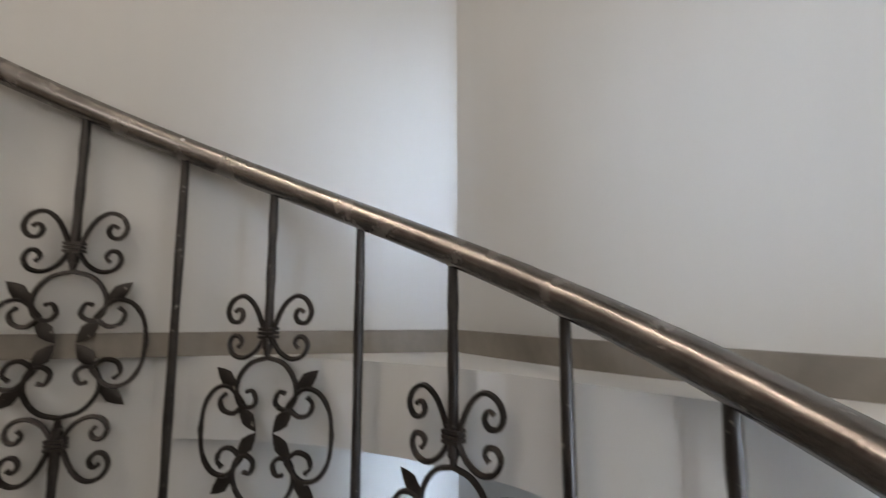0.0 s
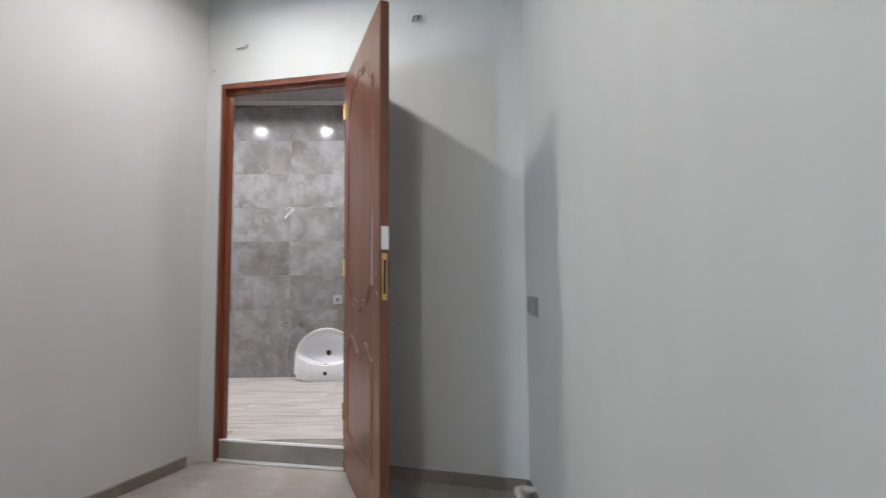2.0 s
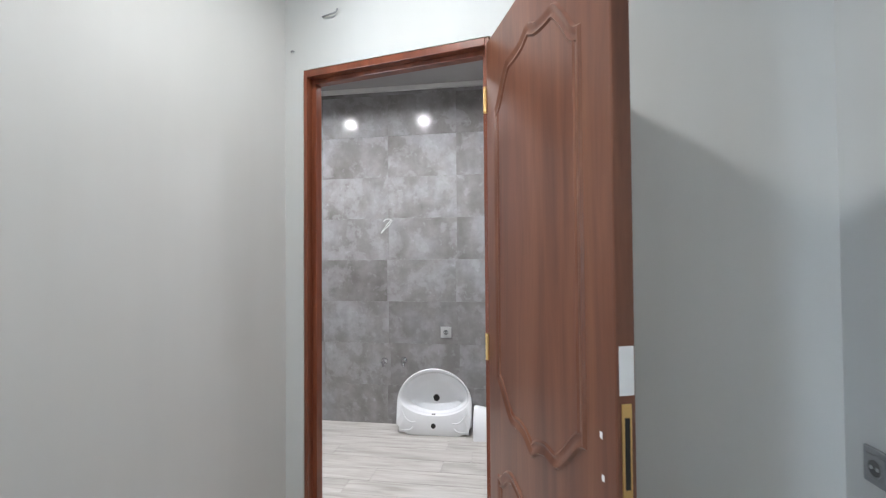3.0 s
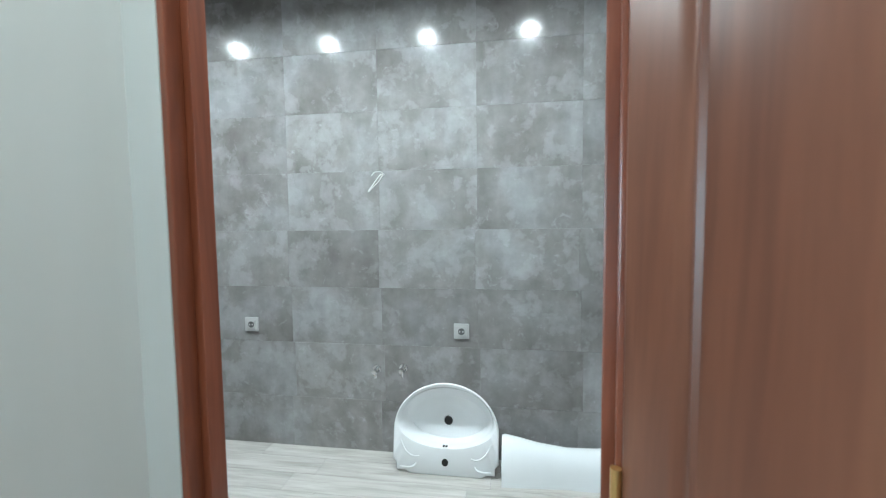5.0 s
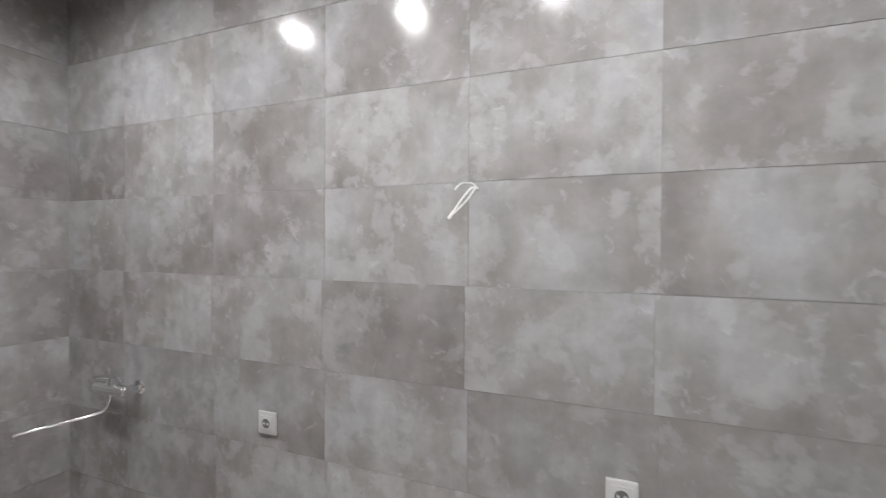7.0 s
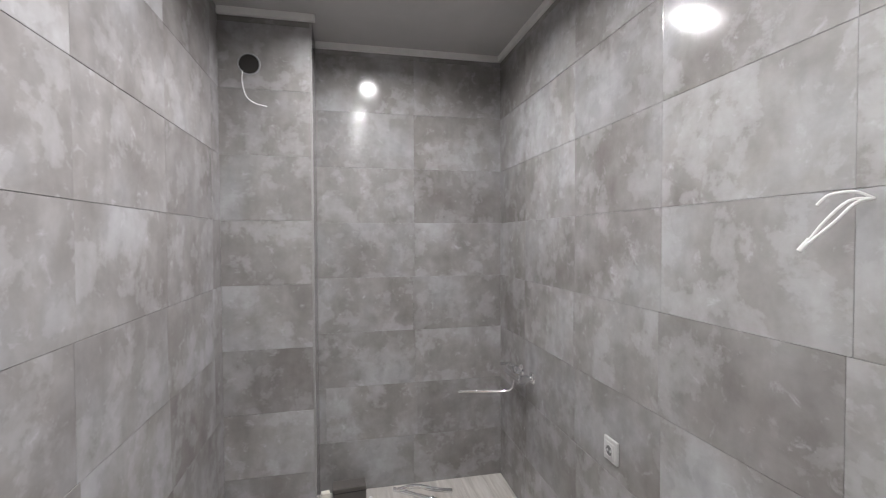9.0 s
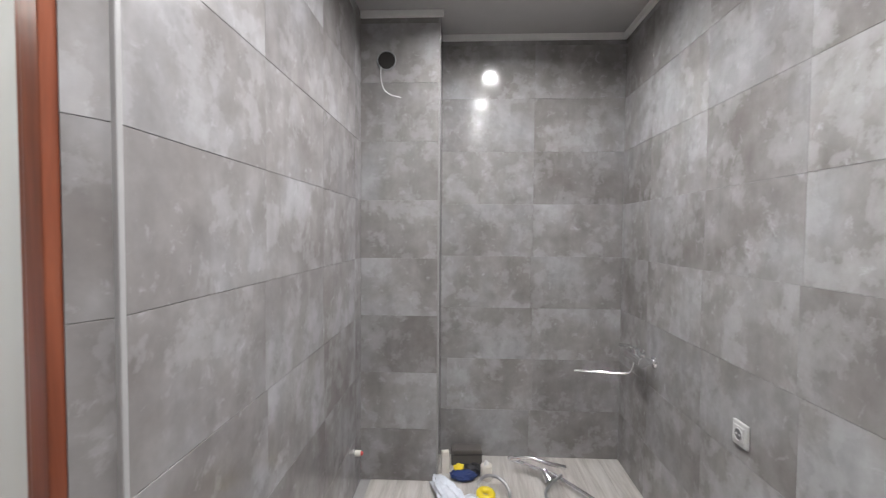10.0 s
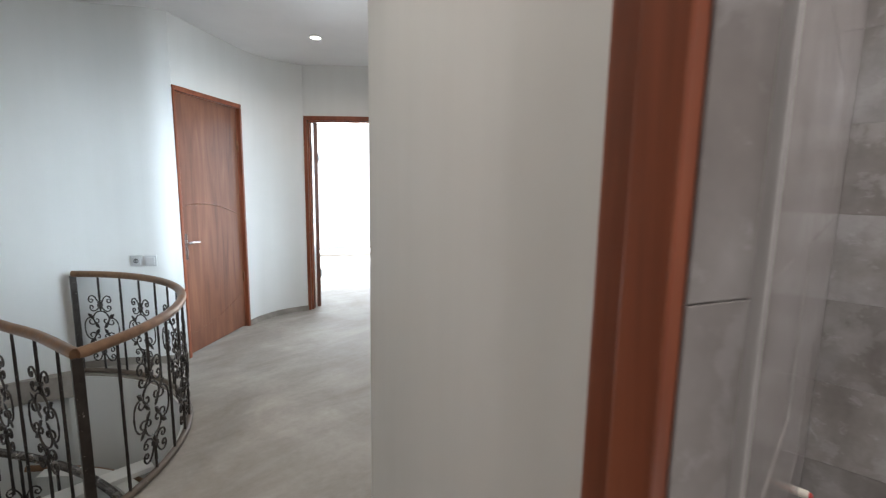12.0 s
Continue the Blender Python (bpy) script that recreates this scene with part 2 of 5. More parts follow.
M_FILM = plain("wrinkled_clear_film", (0.66, 0.70, 0.76), 0.25, 0.0, 0.2, 30.0, 0.5)
M_CREAM = plain("cream_plastic_tube", (0.68, 0.65, 0.58), 0.4)
M_RED = plain("red_rubber_plug", (0.5, 0.06, 0.05), 0.5)
M_CURTAIN = plain("white_curtain_cloth", (0.86, 0.87, 0.88), 0.8, 0.0, 0.03)
M_HEM = plain("grey_white_hem_cloth", (0.36, 0.37, 0.40), 0.9)
nt = M_CURTAIN.node_tree
tr = nt.nodes.new("ShaderNodeBsdfTranslucent")
tr.inputs[0].default_value = (0.9, 0.92, 0.95, 1)
ms = nt.nodes.new("ShaderNodeMixShader")
ms.inputs[0].default_value = 0.65
link(nt, nt.nodes["Principled BSDF"].outputs[0], ms.inputs[1])
link(nt, tr.outputs[0], ms.inputs[2])
link(nt, ms.outputs[0], nt.nodes["Material Output"].inputs[0])
M_LED = glowing("lit_led_lens", (1.0, 0.97, 0.92), 14.0)
M_SHEER = glowing("daylit_window_white", (0.93, 0.96, 1.0), 2.5)


# ---- building helpers ----
def mesh_of(name, bm, mat, smooth=None):
    bmesh.ops.recalc_face_normals(bm, faces=bm.faces)
    me = bpy.data.meshes.new(name)
    bm.to_mesh(me)
    bm.free()
    if mat is not None:
        me.materials.append(mat)
    if smooth is not None:
        for p in me.polygons:
            p.use_smooth = True
        me.set_sharp_from_angle(angle=radians(smooth))
    return me


def part(name, bm, mat, parent, label="", smooth=None):
    ob = new(name, mesh_of(name, bm, mat, smooth))
    ob.parent = parent
    if label:
        ob["label"] = label
    return ob


def structure(name, bm, mat, label, smooth=None):
    return tagged(new(name, mesh_of(name, bm, mat, smooth)), label, name.split("_")[0], "", "structure")


def thing(name, label, category, place=(0, 0, 0), group=""):
    ob = new(name)
    ob.location = place
    return tagged(ob, label, category, group)


def put_box(bm, lo, hi, bevel=0.0, m=None):
    c = [(a + b) / 2 for a, b in zip(lo, hi)]
    s = [b - a for a, b in zip(lo, hi)]
    mat = Matrix.Translation(c) @ Matrix.Diagonal((*s, 1))
    made = bmesh.ops.create_cube(bm, size=1, matrix=(m @ mat) if m else mat)["verts"]
    if bevel:
        edges = list({e for v in made for e in v.link_edges})
        bmesh.ops.bevel(bm, geom=edges, offset=bevel, segments=2, affect="EDGES", profile=0.6)


def put_cyl(bm, a, b, r0, r1=None, seg=20, bevel=0.0):
    a, b = Vector(a), Vector(b)
    d = b - a
    m = Matrix.Translation((a + b) / 2) @ d.to_track_quat("Z", "Y").to_matrix().to_4x4()
    made = bmesh.ops.create_cone(bm, cap_ends=True, segments=seg, radius1=r0, radius2=r0 if r1 is None else r1, depth=d.length, matrix=m)["verts"]
    if bevel:
        edges = [e for e in {e for v in made for e in v.link_edges} if any(len(f.verts) > 4 for f in e.link_faces)]
        bmesh.ops.bevel(bm, geom=edges, offset=bevel, segments=2, affect="EDGES")


def put_ring(bm, centre, axis, r, thick, seg=32, tube=10):
    axis = Vector(axis).normalized()
    q = axis.to_track_quat("Z", "Y").to_matrix()
    pts = [Vector(centre) + q @ Vector((r * math.cos(2 * math.pi * i / seg), r * math.sin(2 * math.pi * i / seg), 0)) for i in range(seg)]
    put_tube(bm, pts + [pts[0]], thick, tube)


def spline(pts, sub=4):
    """Points smoothed through the given ones."""
    pts = [Vector(p) for p in pts]
    full = [2 * pts[0] - pts[1]] + pts + [2 * pts[-1] - pts[-2]]
    out = []
    for i in range(1, len(full) - 2):
        a, b, c, d = full[i - 1:i + 3]
        for k in range(sub):
            t = k / sub
            out.append(0.5 * (2 * b + (c - a) * t + (2 * a - 5 * b + 4 * c - d) * t * t + (3 * b - a - 3 * c + d) * t ** 3))
    return out + [pts[-1]]


def put_tube(bm, pts, r, seg=8, cap=True):
    pts = [Vector(p) for p in pts]
    rings = []
    side = None
    for i, p in enumerate(pts):
        d = (pts[min(i + 1, len(pts) - 1)] - pts[max(i - 1, 0)]).normalized()
        if side is None:
            side = d.orthogonal().normalized()
        side = (side - d * side.dot(d)).normalized()
        up = d.cross(side)
        rr = r[i] if isinstance(r, (list, tuple)) else r
        rings.append([bm.verts.new(p + rr * (math.cos(2 * math.pi * k / seg) * side + math.sin(2 * math.pi * k / seg) * up)) for k in range(seg)])
    for a, b in zip(rings, rings[1:]):
        for k in range(seg):
            bm.faces.new((a[k], a[(k + 1) % seg], b[(k + 1) % seg], b[k]))
    if cap:
        bm.faces.new(rings[0][::-1])
        bm.faces.new(rings[-1])


def put_prism(bm, pts, z0, z1):
    lo = [bm.verts.new((x, y, z0)) for x, y in pts]
    hi = [bm.verts.new((x, y, z1)) for x, y in pts]
    n = len(pts)
    bm.faces.new(lo[::-1])
    bm.faces.new(hi)
    for i in range(n):
        bm.faces.new((lo[i], lo[(i + 1) % n], hi[(i + 1) % n], hi[i]))


def offset_run(pts, thick):
    out = []
    for i, p in enumerate(pts):
        a, b = Vector(pts[max(i - 1, 0)][:2]), Vector(pts[min(i + 1, len(pts) - 1)][:2])
        d = (b - a).normalized()
        out.append((p[0] - d.y * thick, p[1] + d.x * thick))
    return out


def put_run(bm, pts, thick, z0, z1):
    """A wall along a line; thick to the left of its direction where positive."""
    pts = [tuple(p)[:2] for p in pts]
    back = offset_run(pts, thick)
    cols = [[bm.verts.new((*p, z)) for p, z in ((a, z0), (a, z1), (b, z1), (b, z0))] for a, b in zip(pts, back)]
    for a, b in zip(cols, cols[1:]):
        for k in range(4):
            bm.faces.new((a[k], a[(k + 1) % 4], b[(k + 1) % 4], b[k]))
    bm.faces.new(cols[0])
    bm.faces.new(cols[-1][::-1])


def run_wall(name, pts, thick, z0, z1, mat, label):
    bm = bmesh.new()
    put_run(bm, pts, thick, z0, z1)
    return structure(name, bm, mat, label, 25)


def flat2(pts, sub=6):
    return [(p.x, p.y) for p in spline([(x, y, 0) for x, y in pts], sub)]


def put_slab(bm, outer, hole, z0, z1):
    rims = []
    for z in (z0, z1):
        edges, loops = [], []
        for loop in (outer, hole):
            vs = [bm.verts.new((x, y, z)) for x, y in loop]
            loops.append(vs)
            edges += [bm.edges.new((vs[i], vs[(i + 1) % len(vs)])) for i in range(len(vs))]
        bmesh.ops.triangle_fill(bm, use_beauty=True, use_dissolve=False, edges=edges)
        rims.append(loops)
    for lo, hi in zip(*rims):
        for i in range(len(lo)):
            bm.faces.new((lo[i], lo[(i + 1) % len(lo)], hi[(i + 1) % len(lo)], hi[i]))


# ---- plan ----
BATH_FLOOR, BACK_Y, INNER_Y, RIGHT_X, END_X = 0.11, 2.12, 0.595, 1.575, -1.99
DUCT_X, DUCT_Y = -1.68, 1.026
TILE_W, TILE_H, TILE_Z = 0.53, 0.318, 1.357
ROWS = [(TILE_Z + TILE_H * k, TILE_Z + TILE_H * (k + 1)) for k in range(-4, 5)]
FRAME_A, FRAME_B, FRAME_TOP = Vector((0.108, 0.4873)), Vector((0.873, 0.329)), 2.137
FRAME_D = (FRAME_B - FRAME_A).normalized()
FRAME_P = Vector((-FRAME_D.y, FRAME_D.x))
CORNER_L, CORNER_R = (0.018, 0.507), (1.78, 0.075)
LOW = -2.9

# hall outline, piece by piece
LEFT_WALL = flat2([CORNER_L, (-0.075, 0.27), (-0.175, 0.04), (-0.30, -0.22), (-0.48, -0.60)], 3)
EAST_WALL = flat2([(1.78, 0.075), (1.79, -0.5), (1.805, -1.0), (1.835, -2.0), (1.83, -2.7), (1.80, -3.13)], 4)
SE_WALL = flat2([(1.80, -3.13), (1.5, -3.27), (1.16, -3.49), (1.0, -3.60)], 4)
SOUTH_WALL = flat2([(1.0, -3.6), (0.6, -3.64), (0.2, -3.63), (-0.06, -3.58), (-0.26, -3.49), (-0.43, -3.36), (-0.56, -3.265), (-0.69, -3.235)], 5)
D2_A, D2_B = Vector((-0.69, -3.235)), Vector((-1.42, -3.74))
MID_WALL = flat2([(-1.42, -3.74), (-1.6, -3.83), (-1.85, -3.88), (-2.13, -3.83)], 5)
D3_A, D3_B = Vector((-2.13, -3.83)), Vector((-2.73, -3.17))

# ---- walls of the hall ----
run_wall("wall_left", LEFT_WALL, -0.14, LOW, 2.8, M_PLASTER, "pale grey painted plaster wall beside the bathroom door")
bm = bmesh.new()
put_run(bm, [(-0.48, -0.60), (-0.62, -0.60)], -0.14, LOW, 2.8)
put_run(bm, [(-0.62, -0.60), (-1.78, -0.61)], -0.14, LOW, 0.9)
put_run(bm, [(-0.62, -0.60), (-1.78, -0.61)], -0.14, 2.3, 2.8)
put_run(bm, [(-1.78, -0.61), (-3.3, -0.62)], -0.14, LOW, 2.8)
structure("wall_return", bm, M_PLASTER, "pale grey painted plaster wall holding the added landing window")
# unseen window, added as a source of blue light on the south wall
win_fill = tagged(new("window_fill"), "unseen window added to brighten the landing", "window", "", "structure")
bm = bmesh.new()
put_box(bm, (-1.78, -0.53, 0.9), (-0.62, -0.51, 2.3))
part("pane", bm, M_SHEER, win_fill)
bm = bmesh.new()
put_box(bm, (-1.23, -0.58, 0.9), (-1.17, -0.535, 2.3), 0.004)
part("mullion", bm, M_TRIM, win_fill)
bm = bmesh.new()
put_run(bm, [(-3.3, -0.62), (-3.337, -1.94)], -0.14, LOW, 2.8)
put_run(bm, [(-3.337, -1.94), (-3.35, -2.38)], -0.14, 2.1, 2.8)
put_run(bm, [(-3.337, -1.94), (-3.35, -2.38)], -0.14, LOW, 0.06)
put_run(bm, [(-3.35, -2.38), (-3.351, -2.40), (-2.73, -3.17)], -0.14, LOW, 2.8)
structure("wall_west", bm, M_PLASTER, "pale grey painted plaster wall with a tall narrow window")
win3 = tagged(new("window_3"), "tall narrow unseen window added to brighten the landing", "window", "", "structure")
bm = bmesh.new()
put_box(bm, (-3.46, -2.38, 0.06), (-3.44, -1.94, 2.1))
part("pane", bm, M_SHEER, win3)
bm = bmesh.new()
put_box(bm, (-3.43, -2.38, 1.05), (-3.38, -1.94, 1.11), 0.004)
part("mullion", bm, M_TRIM, win3)
run_wall("wall_east", EAST_WALL, 0.18, LOW, 2.8, M_PLASTER, "pale grey painted plaster wall along the stair")
run_wall("wall_southeast", SE_WALL, 0.18, LOW, 2.8, M_PLASTER, "pale grey painted slanting stair wall")
run_wall("wall_middle", MID_WALL, 0.18, LOW, 2.8, M_PLASTER, "pale grey curved wall between two doors")

bm = bmesh.new()
put_run(bm, [(1.0, -3.6), (0.94, -3.607)], 0.18, LOW, 2.8)
put_run(bm, [(0.94, -3.607), (0.52, -3.64)], 0.18, LOW, -1.05)
put_run(bm, [(0.94, -3.607), (0.52, -3.64)], 0.18, 0.55, 2.8)
put_run(bm, [(0.52, -3.64)] + [p for p in SOUTH_WALL[:-8] if p[0] < 0.45], 0.18, LOW, 2.8)
put_run(bm, SOUTH_WALL[-9:], 0.012, LOW, 2.8)
structure("wall_south", bm, M_PLASTER, "pale grey wavy wall behind the stairwell", 25)

win2 = tagged(new("window_2"), "narrow bright stair window beside the landing", "window", "", "structure")
bm = bmesh.new()
put_box(bm, (0.52, -3.78, -1.05), (0.94, -3.765, 0.55))
part("pane", bm, M_SHEER, win2)
bm = bmesh.new()
put_box(bm, (0.715, -3.762, -1.05), (0.75, -3.72, 0.55), 0.004)
part("mullion", bm, M_TRIM, win2)
bm = bmesh.new()
put_prism(bm, [CORNER_L, (0.105, 0.4888), (0.134, 0.557), (0.064, 0.588), (0.0, 0.588), (-0.06, 0.53)], -0.02, 2.8)
put_prism(bm, [(0.876, 0.328), CORNER_R, (1.93, 0.07), (1.93, 0.5), (0.975, 0.50), (0.885, 0.372)], -0.02, 2.8)
put_prism(bm, [(0.105, 0.4888), (0.876, 0.328), (0.908, 0.50), (0.134, 0.60)], FRAME_TOP + 0.002, 2.8)
structure("wall_north", bm, M_PLASTER, "pale grey plaster wall around the bathroom door")


def door_wall(name, a, b, top, thick, label):
    bm = bmesh.new()
    put_run(bm, [a, b], thick, top, 2.8)
    put_run(bm, [a, b], thick, LOW, -0.01)
    return structure(name, bm, M_PLASTER, label)


d2_back = Vector(((D2_B - D2_A).y, -(D2_B - D2_A).x)).normalized() * -0.18
bm = bmesh.new()
for z0, z1 in ((2.15, 2.8), (LOW, -0.01)):
    put_prism(bm, [D2_A, D2_B, D2_B + d2_back, D2_A + (D2_B - D2_A) * 0.35 + d2_back], z0, z1)
structure("wall_over_door", bm, M_PLASTER, "pale grey wall above the closed door")
door_wall("wall_over_opening", D3_A, D3_B, 2.14, 0.18, "pale grey wall above the open doorway")

# ---- floors and ceilings ----
GUARD_C, GUARD_R = Vector((0.75, -2.62)), 1.18
RAIL_C, RAIL_R, RAIL_A0 = Vector((0.853, -2.343)), 0.957, 0.677


def on_circle(c, r, a):
    return (c.x + r * math.cos(a), c.y + r * math.sin(a))


hole = [on_circle(GUARD_C, GUARD_R - 0.03, radians(228 - i * 109 / 24)) for i in range(25)]
hole += [(0.9, -1.70)]
hole += [(1.62, -1.70), (1.85, -1.69), (1.88, -3.1), (1.15, -3.57), (0.9, -3.585), (0.3, -3.60)]
outer = [(-0.4, -0.3), (-0.12, 0.62), (1.9, 0.62), (1.95, -3.2), (1.25, -3.68), (0.2, -3.72), (-0.45, -3.70), (-0.75, -3.35), (-1.45, -3.82), (-1.8, -3.98), (-2.25, -3.9), (-2.85, -3.25), (-3.4, -2.4), (-3.4, -0.5)]
bm = bmesh.new()
put_slab(bm, outer, hole, -0.17, 0.0)
structure("floor", bm, M_CONCRETE, "dusty bare screed floor of the upper landing")
bm = bmesh.new()
put_run(bm, [on_circle(GUARD_C, GUARD_R - 0.045, radians(228 - i * 109 / 24)) for i in range(25)], 0.010, -0.168, -0.010)
structure("trim_well", bm, M_PLASTER, "pale plastered edge of the floor round the well", 25)
LEDGE = -0.05
rim = [on_circle(RAIL_C, RAIL_R + 0.035, RAIL_A0 + 0.02 - i * radians(92) / 16) for i in range(17)] + [(1.12, -3.36), (0.95, -3.5)]
bm = bmesh.new()
put_prism(bm, rim + [(0.93, -3.62), (1.16, -3.51), (1.5, -3.29), (1.82, -3.15), (1.86, -2.7), (1.865, -2.0), (1.85, -1.70), (1.62, -1.70)], -0.22, LEDGE)
structure("floor_ledge", bm, M_PLASTER, "narrow pale plastered ledge between stair rail and wall")

bm = bmesh.new()
put_prism(bm, [(-3.6, 0.47), (2.1, 0.47), (2.1, -4.1), (-3.6, -4.1)], HALL_CEILING, HALL_CEILING + 0.08)
structure("ceiling", bm, M_WHITE_PAINT, "white painted flat hall ceiling")
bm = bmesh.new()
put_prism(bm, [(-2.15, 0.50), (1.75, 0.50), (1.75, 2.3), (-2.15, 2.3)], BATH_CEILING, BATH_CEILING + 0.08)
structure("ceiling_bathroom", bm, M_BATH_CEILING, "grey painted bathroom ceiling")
bm = bmesh.new()
put_prism(bm, [(-3.6, 0.6), (2.2, 0.6), (2.2, -4.1), (-3.6, -4.1)], LOW - 0.1, LOW)
structure("floor_lower", bm, M_CONCRETE, "bare screed floor of the storey below")

# step into the bathroom
bm = bmesh.new()
put_prism(bm, [(0.129, 0.5085), (0.862, 0.357), (0.90, 0.60), (0.084, 0.60)], 0.004, BATH_FLOOR - 0.006)
structure("door_step", bm, M_RISER, "rough cement step up into the bathroom")
bm = bmesh.new()
put_prism(bm, [(0.124, 0.4955), (0.866, 0.342), (0.868, 0.354), (0.127, 0.5065)], 0.0, 0.012)
structure("trim_step", bm, M_TRIM, "white filler line along the foot of the step")
bm = bmesh.new()
put_prism(bm, [(0.127, 0.5105), (0.866, 0.358), (0.87, 0.372), (0.129, 0.5255)], BATH_FLOOR - 0.006, BATH_FLOOR + 0.004)
structure("trim_sill", bm, M_TRIM, "pale edge strip at the bathroom floor")


def skirting(name, pts, thick, label, h=0.055, z=0.0):
    bm = bmesh.new()
    put_run(bm, pts, thick, z, z + h)
    return structure(name, bm, M_BASEBOARD, label, 25)


skirting("baseboard_left", LEFT_WALL[1:], 0.014, "grey-brown stone skirting")
skirting("baseboard_north", [(0.90, 0.321), (1.765, 0.080)], -0.014, "grey-brown stone skirting")
skirting("baseboard_east", [p for p in EAST_WALL if p[1] > -1.72], -0.016, "grey-brown stone skirting", 0.055)
skirting("baseboard_stair", [p for p in EAST_WALL if p[1] < -1.55], -0.016, "grey-brown stone skirting", 0.05, LEDGE)
skirting("baseboard_southeast", SE_WALL, -0.016, "grey-brown stone skirting", 0.05, LEDGE)
skirting("baseboard_south", [p for p in SOUTH_WALL if p[0] < -0.05], -0.014, "grey-brown stone skirting")
skirting("baseboard_middle", MID_WALL, -0.014, "grey-brown stone skirting")

# ---- walls of the bathroom ----
def plain_wall(name, lo, hi, label, mat=None):
    bm = bmesh.new()
    put_box(bm, lo, hi)
    return structure(name, bm, mat or M_GROUT, label)


J = 0.003
WALL_BACK = plain_wall("wall_back", (-2.15, BACK_Y + J, 0), (1.75, BACK_Y + 0.15, 2.78), "long bathroom wall in grey cement-look tiles")
WALL_RIGHT = plain_wall("wall_right", (RIGHT_X + J, 0.5, 0), (1.75, BACK_Y + J, 2.78), "short bathroom wall in grey cement-look tiles")
WALL_END = plain_wall("wall_end", (-2.15, 0.4, 0), (END_X - J, BACK_Y + J, 2.78), "short end wall in grey cement-look tiles")
WALL_INNER = plain_wall("wall_inner", (END_X - J, 0.53, 0), (0.052, INNER_Y - J, 2.78), "bathroom wall beside the door in grey cement-look tiles")
DUCT = plain_wall("wall_duct", (END_X - J, INNER_Y - J, 0), (DUCT_X - J, DUCT_Y - J, BATH_CEILING), "boxed-in duct in grey cement-look tiles")
bm = bmesh.new()
put_prism(bm, [(0.133, 0.5600), (0.067, 0.5935), (0.044, 0.583), (0.124, 0.543)], 0, FRAME_TOP)
WALL_JAMB = structure("wall_jamb", bm, M_GROUT, "narrow tiled reveal of the bathroom door")
bm = bmesh.new()
put_prism(bm, [(-2.15, 0.60), (-2.0, 0.50), (0.10, 0.59), (0.90, 0.50), (1.75, 0.50), (1.75, 2.25), (-2.15, 2.25)], -0.05, BATH_FLOOR - 0.005)
FLOOR_BATH = structure("floor_bathroom", bm, M_GROUT, "bathroom floor of bleached wood-look planks")


def trim_bar(name, lo, hi, label, bevel=0.003, mat=None):
    bm = bmesh.new()
    put_box(bm, lo, hi, bevel)
    return structure(name, bm, mat or M_TRIM, label)


trim_bar("trim_door_corner", (0.060, 0.588, BATH_FLOOR), (0.074, 0.602, 2.69), "pale grey tile edge profile", 0.003, M_EDGE)
trim_bar("trim_duct_corner", (DUCT_X - 0.008, DUCT_Y - 0.008, BATH_FLOOR), (DUCT_X + 0.002, DUCT_Y + 0.002, 2.66), "tile-grey edge profile", 0.002, M_EDGE_GREY)
trim_bar("trim_cornice_end", (END_X, DUCT_Y, 2.655), (END_X + 0.022, BACK_Y, 2.69), "white ceiling strip")
trim_bar("trim_cornice_duct", (DUCT_X, INNER_Y, 2.655), (DUCT_X + 0.022, DUCT_Y + 0.02, 2.69), "white ceiling strip")
trim_bar("trim_cornice_back", (END_X, BACK_Y - 0.022, 2.655), (RIGHT_X, BACK_Y, 2.69), "white ceiling strip")


# ---- doors ----
def put_along(bm, a, d, p, u0, u1, w0, w1, z0, z1, bevel=0.0):
    """A bar in a door's own axes: u along the wall, w into it."""
    m = Matrix(((d.x, p.x, 0, a.x), (d.y, p.y, 0, a.y), (0, 0, 1, 0), (0, 0, 0, 1)))
    put_box(bm, (u0, w0, z0), (u1, w1, z1), bevel, m)


def door_frame(name, a, b, top, label, depth=0.075, face=0.016, stop=0.034, inset=0.0):
    a, b = Vector(a), Vector(b)
    d = (b - a).normalized()
    p = Vector((-d.y, d.x)) * (-1 if inset else 1)
    a = a - p * inset
    wide = (b - a).length
    ob = tagged(new(name), label, "door frame", "", "structure")
    for u0, u1, v0, v1 in ((0, face, 0, stop), (wide - face, wide, wide - stop, wide)):
        bm = bmesh.new()
        put_along(bm, a, d, p, u0, u1, 0.0, 0.036, 0, top, 0.003)
        put_along(bm, a, d, p, v0, v1, 0.0365, depth, 0, top - 0.001, 0.003)
        part("jamb", bm, M_FRAME, ob)
    bm = bmesh.new()
    put_along(bm, a, d, p, face, wide - face, 0.0, 0.036, top - face - 0.012, top, 0.003)
    put_along(bm, a, d, p, stop, wide - stop, 0.0365, depth, top - stop - 0.012, top, 0.003)
    part("head", bm, M_FRAME, ob)
    return ob


door_frame("door_frame_1", FRAME_A, FRAME_B, FRAME_TOP, "red-brown wooden frame of the bathroom door")
door_frame("door_frame_2", D2_B, D2_A, 2.15, "red-brown wooden frame round the closed door", 0.1, 0.026, 0.034, 0.010)
door_frame("door_frame_3", D3_B, D3_A, 2.14, "red-brown wooden frame of the bright open doorway", 0.12, 0.035, 0.05, 0.008)

# the open bathroom door
LEAF_W, LEAF_T, LEAF_H = 0.74, 0.04, 2.09
leaf = thing("bathroom_door", "open reddish-brown door with wavy moulded panels", "door", (0.862, 0.322, 0.018))
leaf.rotation_euler = (0, 0, math.atan2(-0.932, 0.363))
bm = bmesh.new()
put_box(bm, (0, 0, 0), (LEAF_W, LEAF_T, LEAF_H), 0.004)
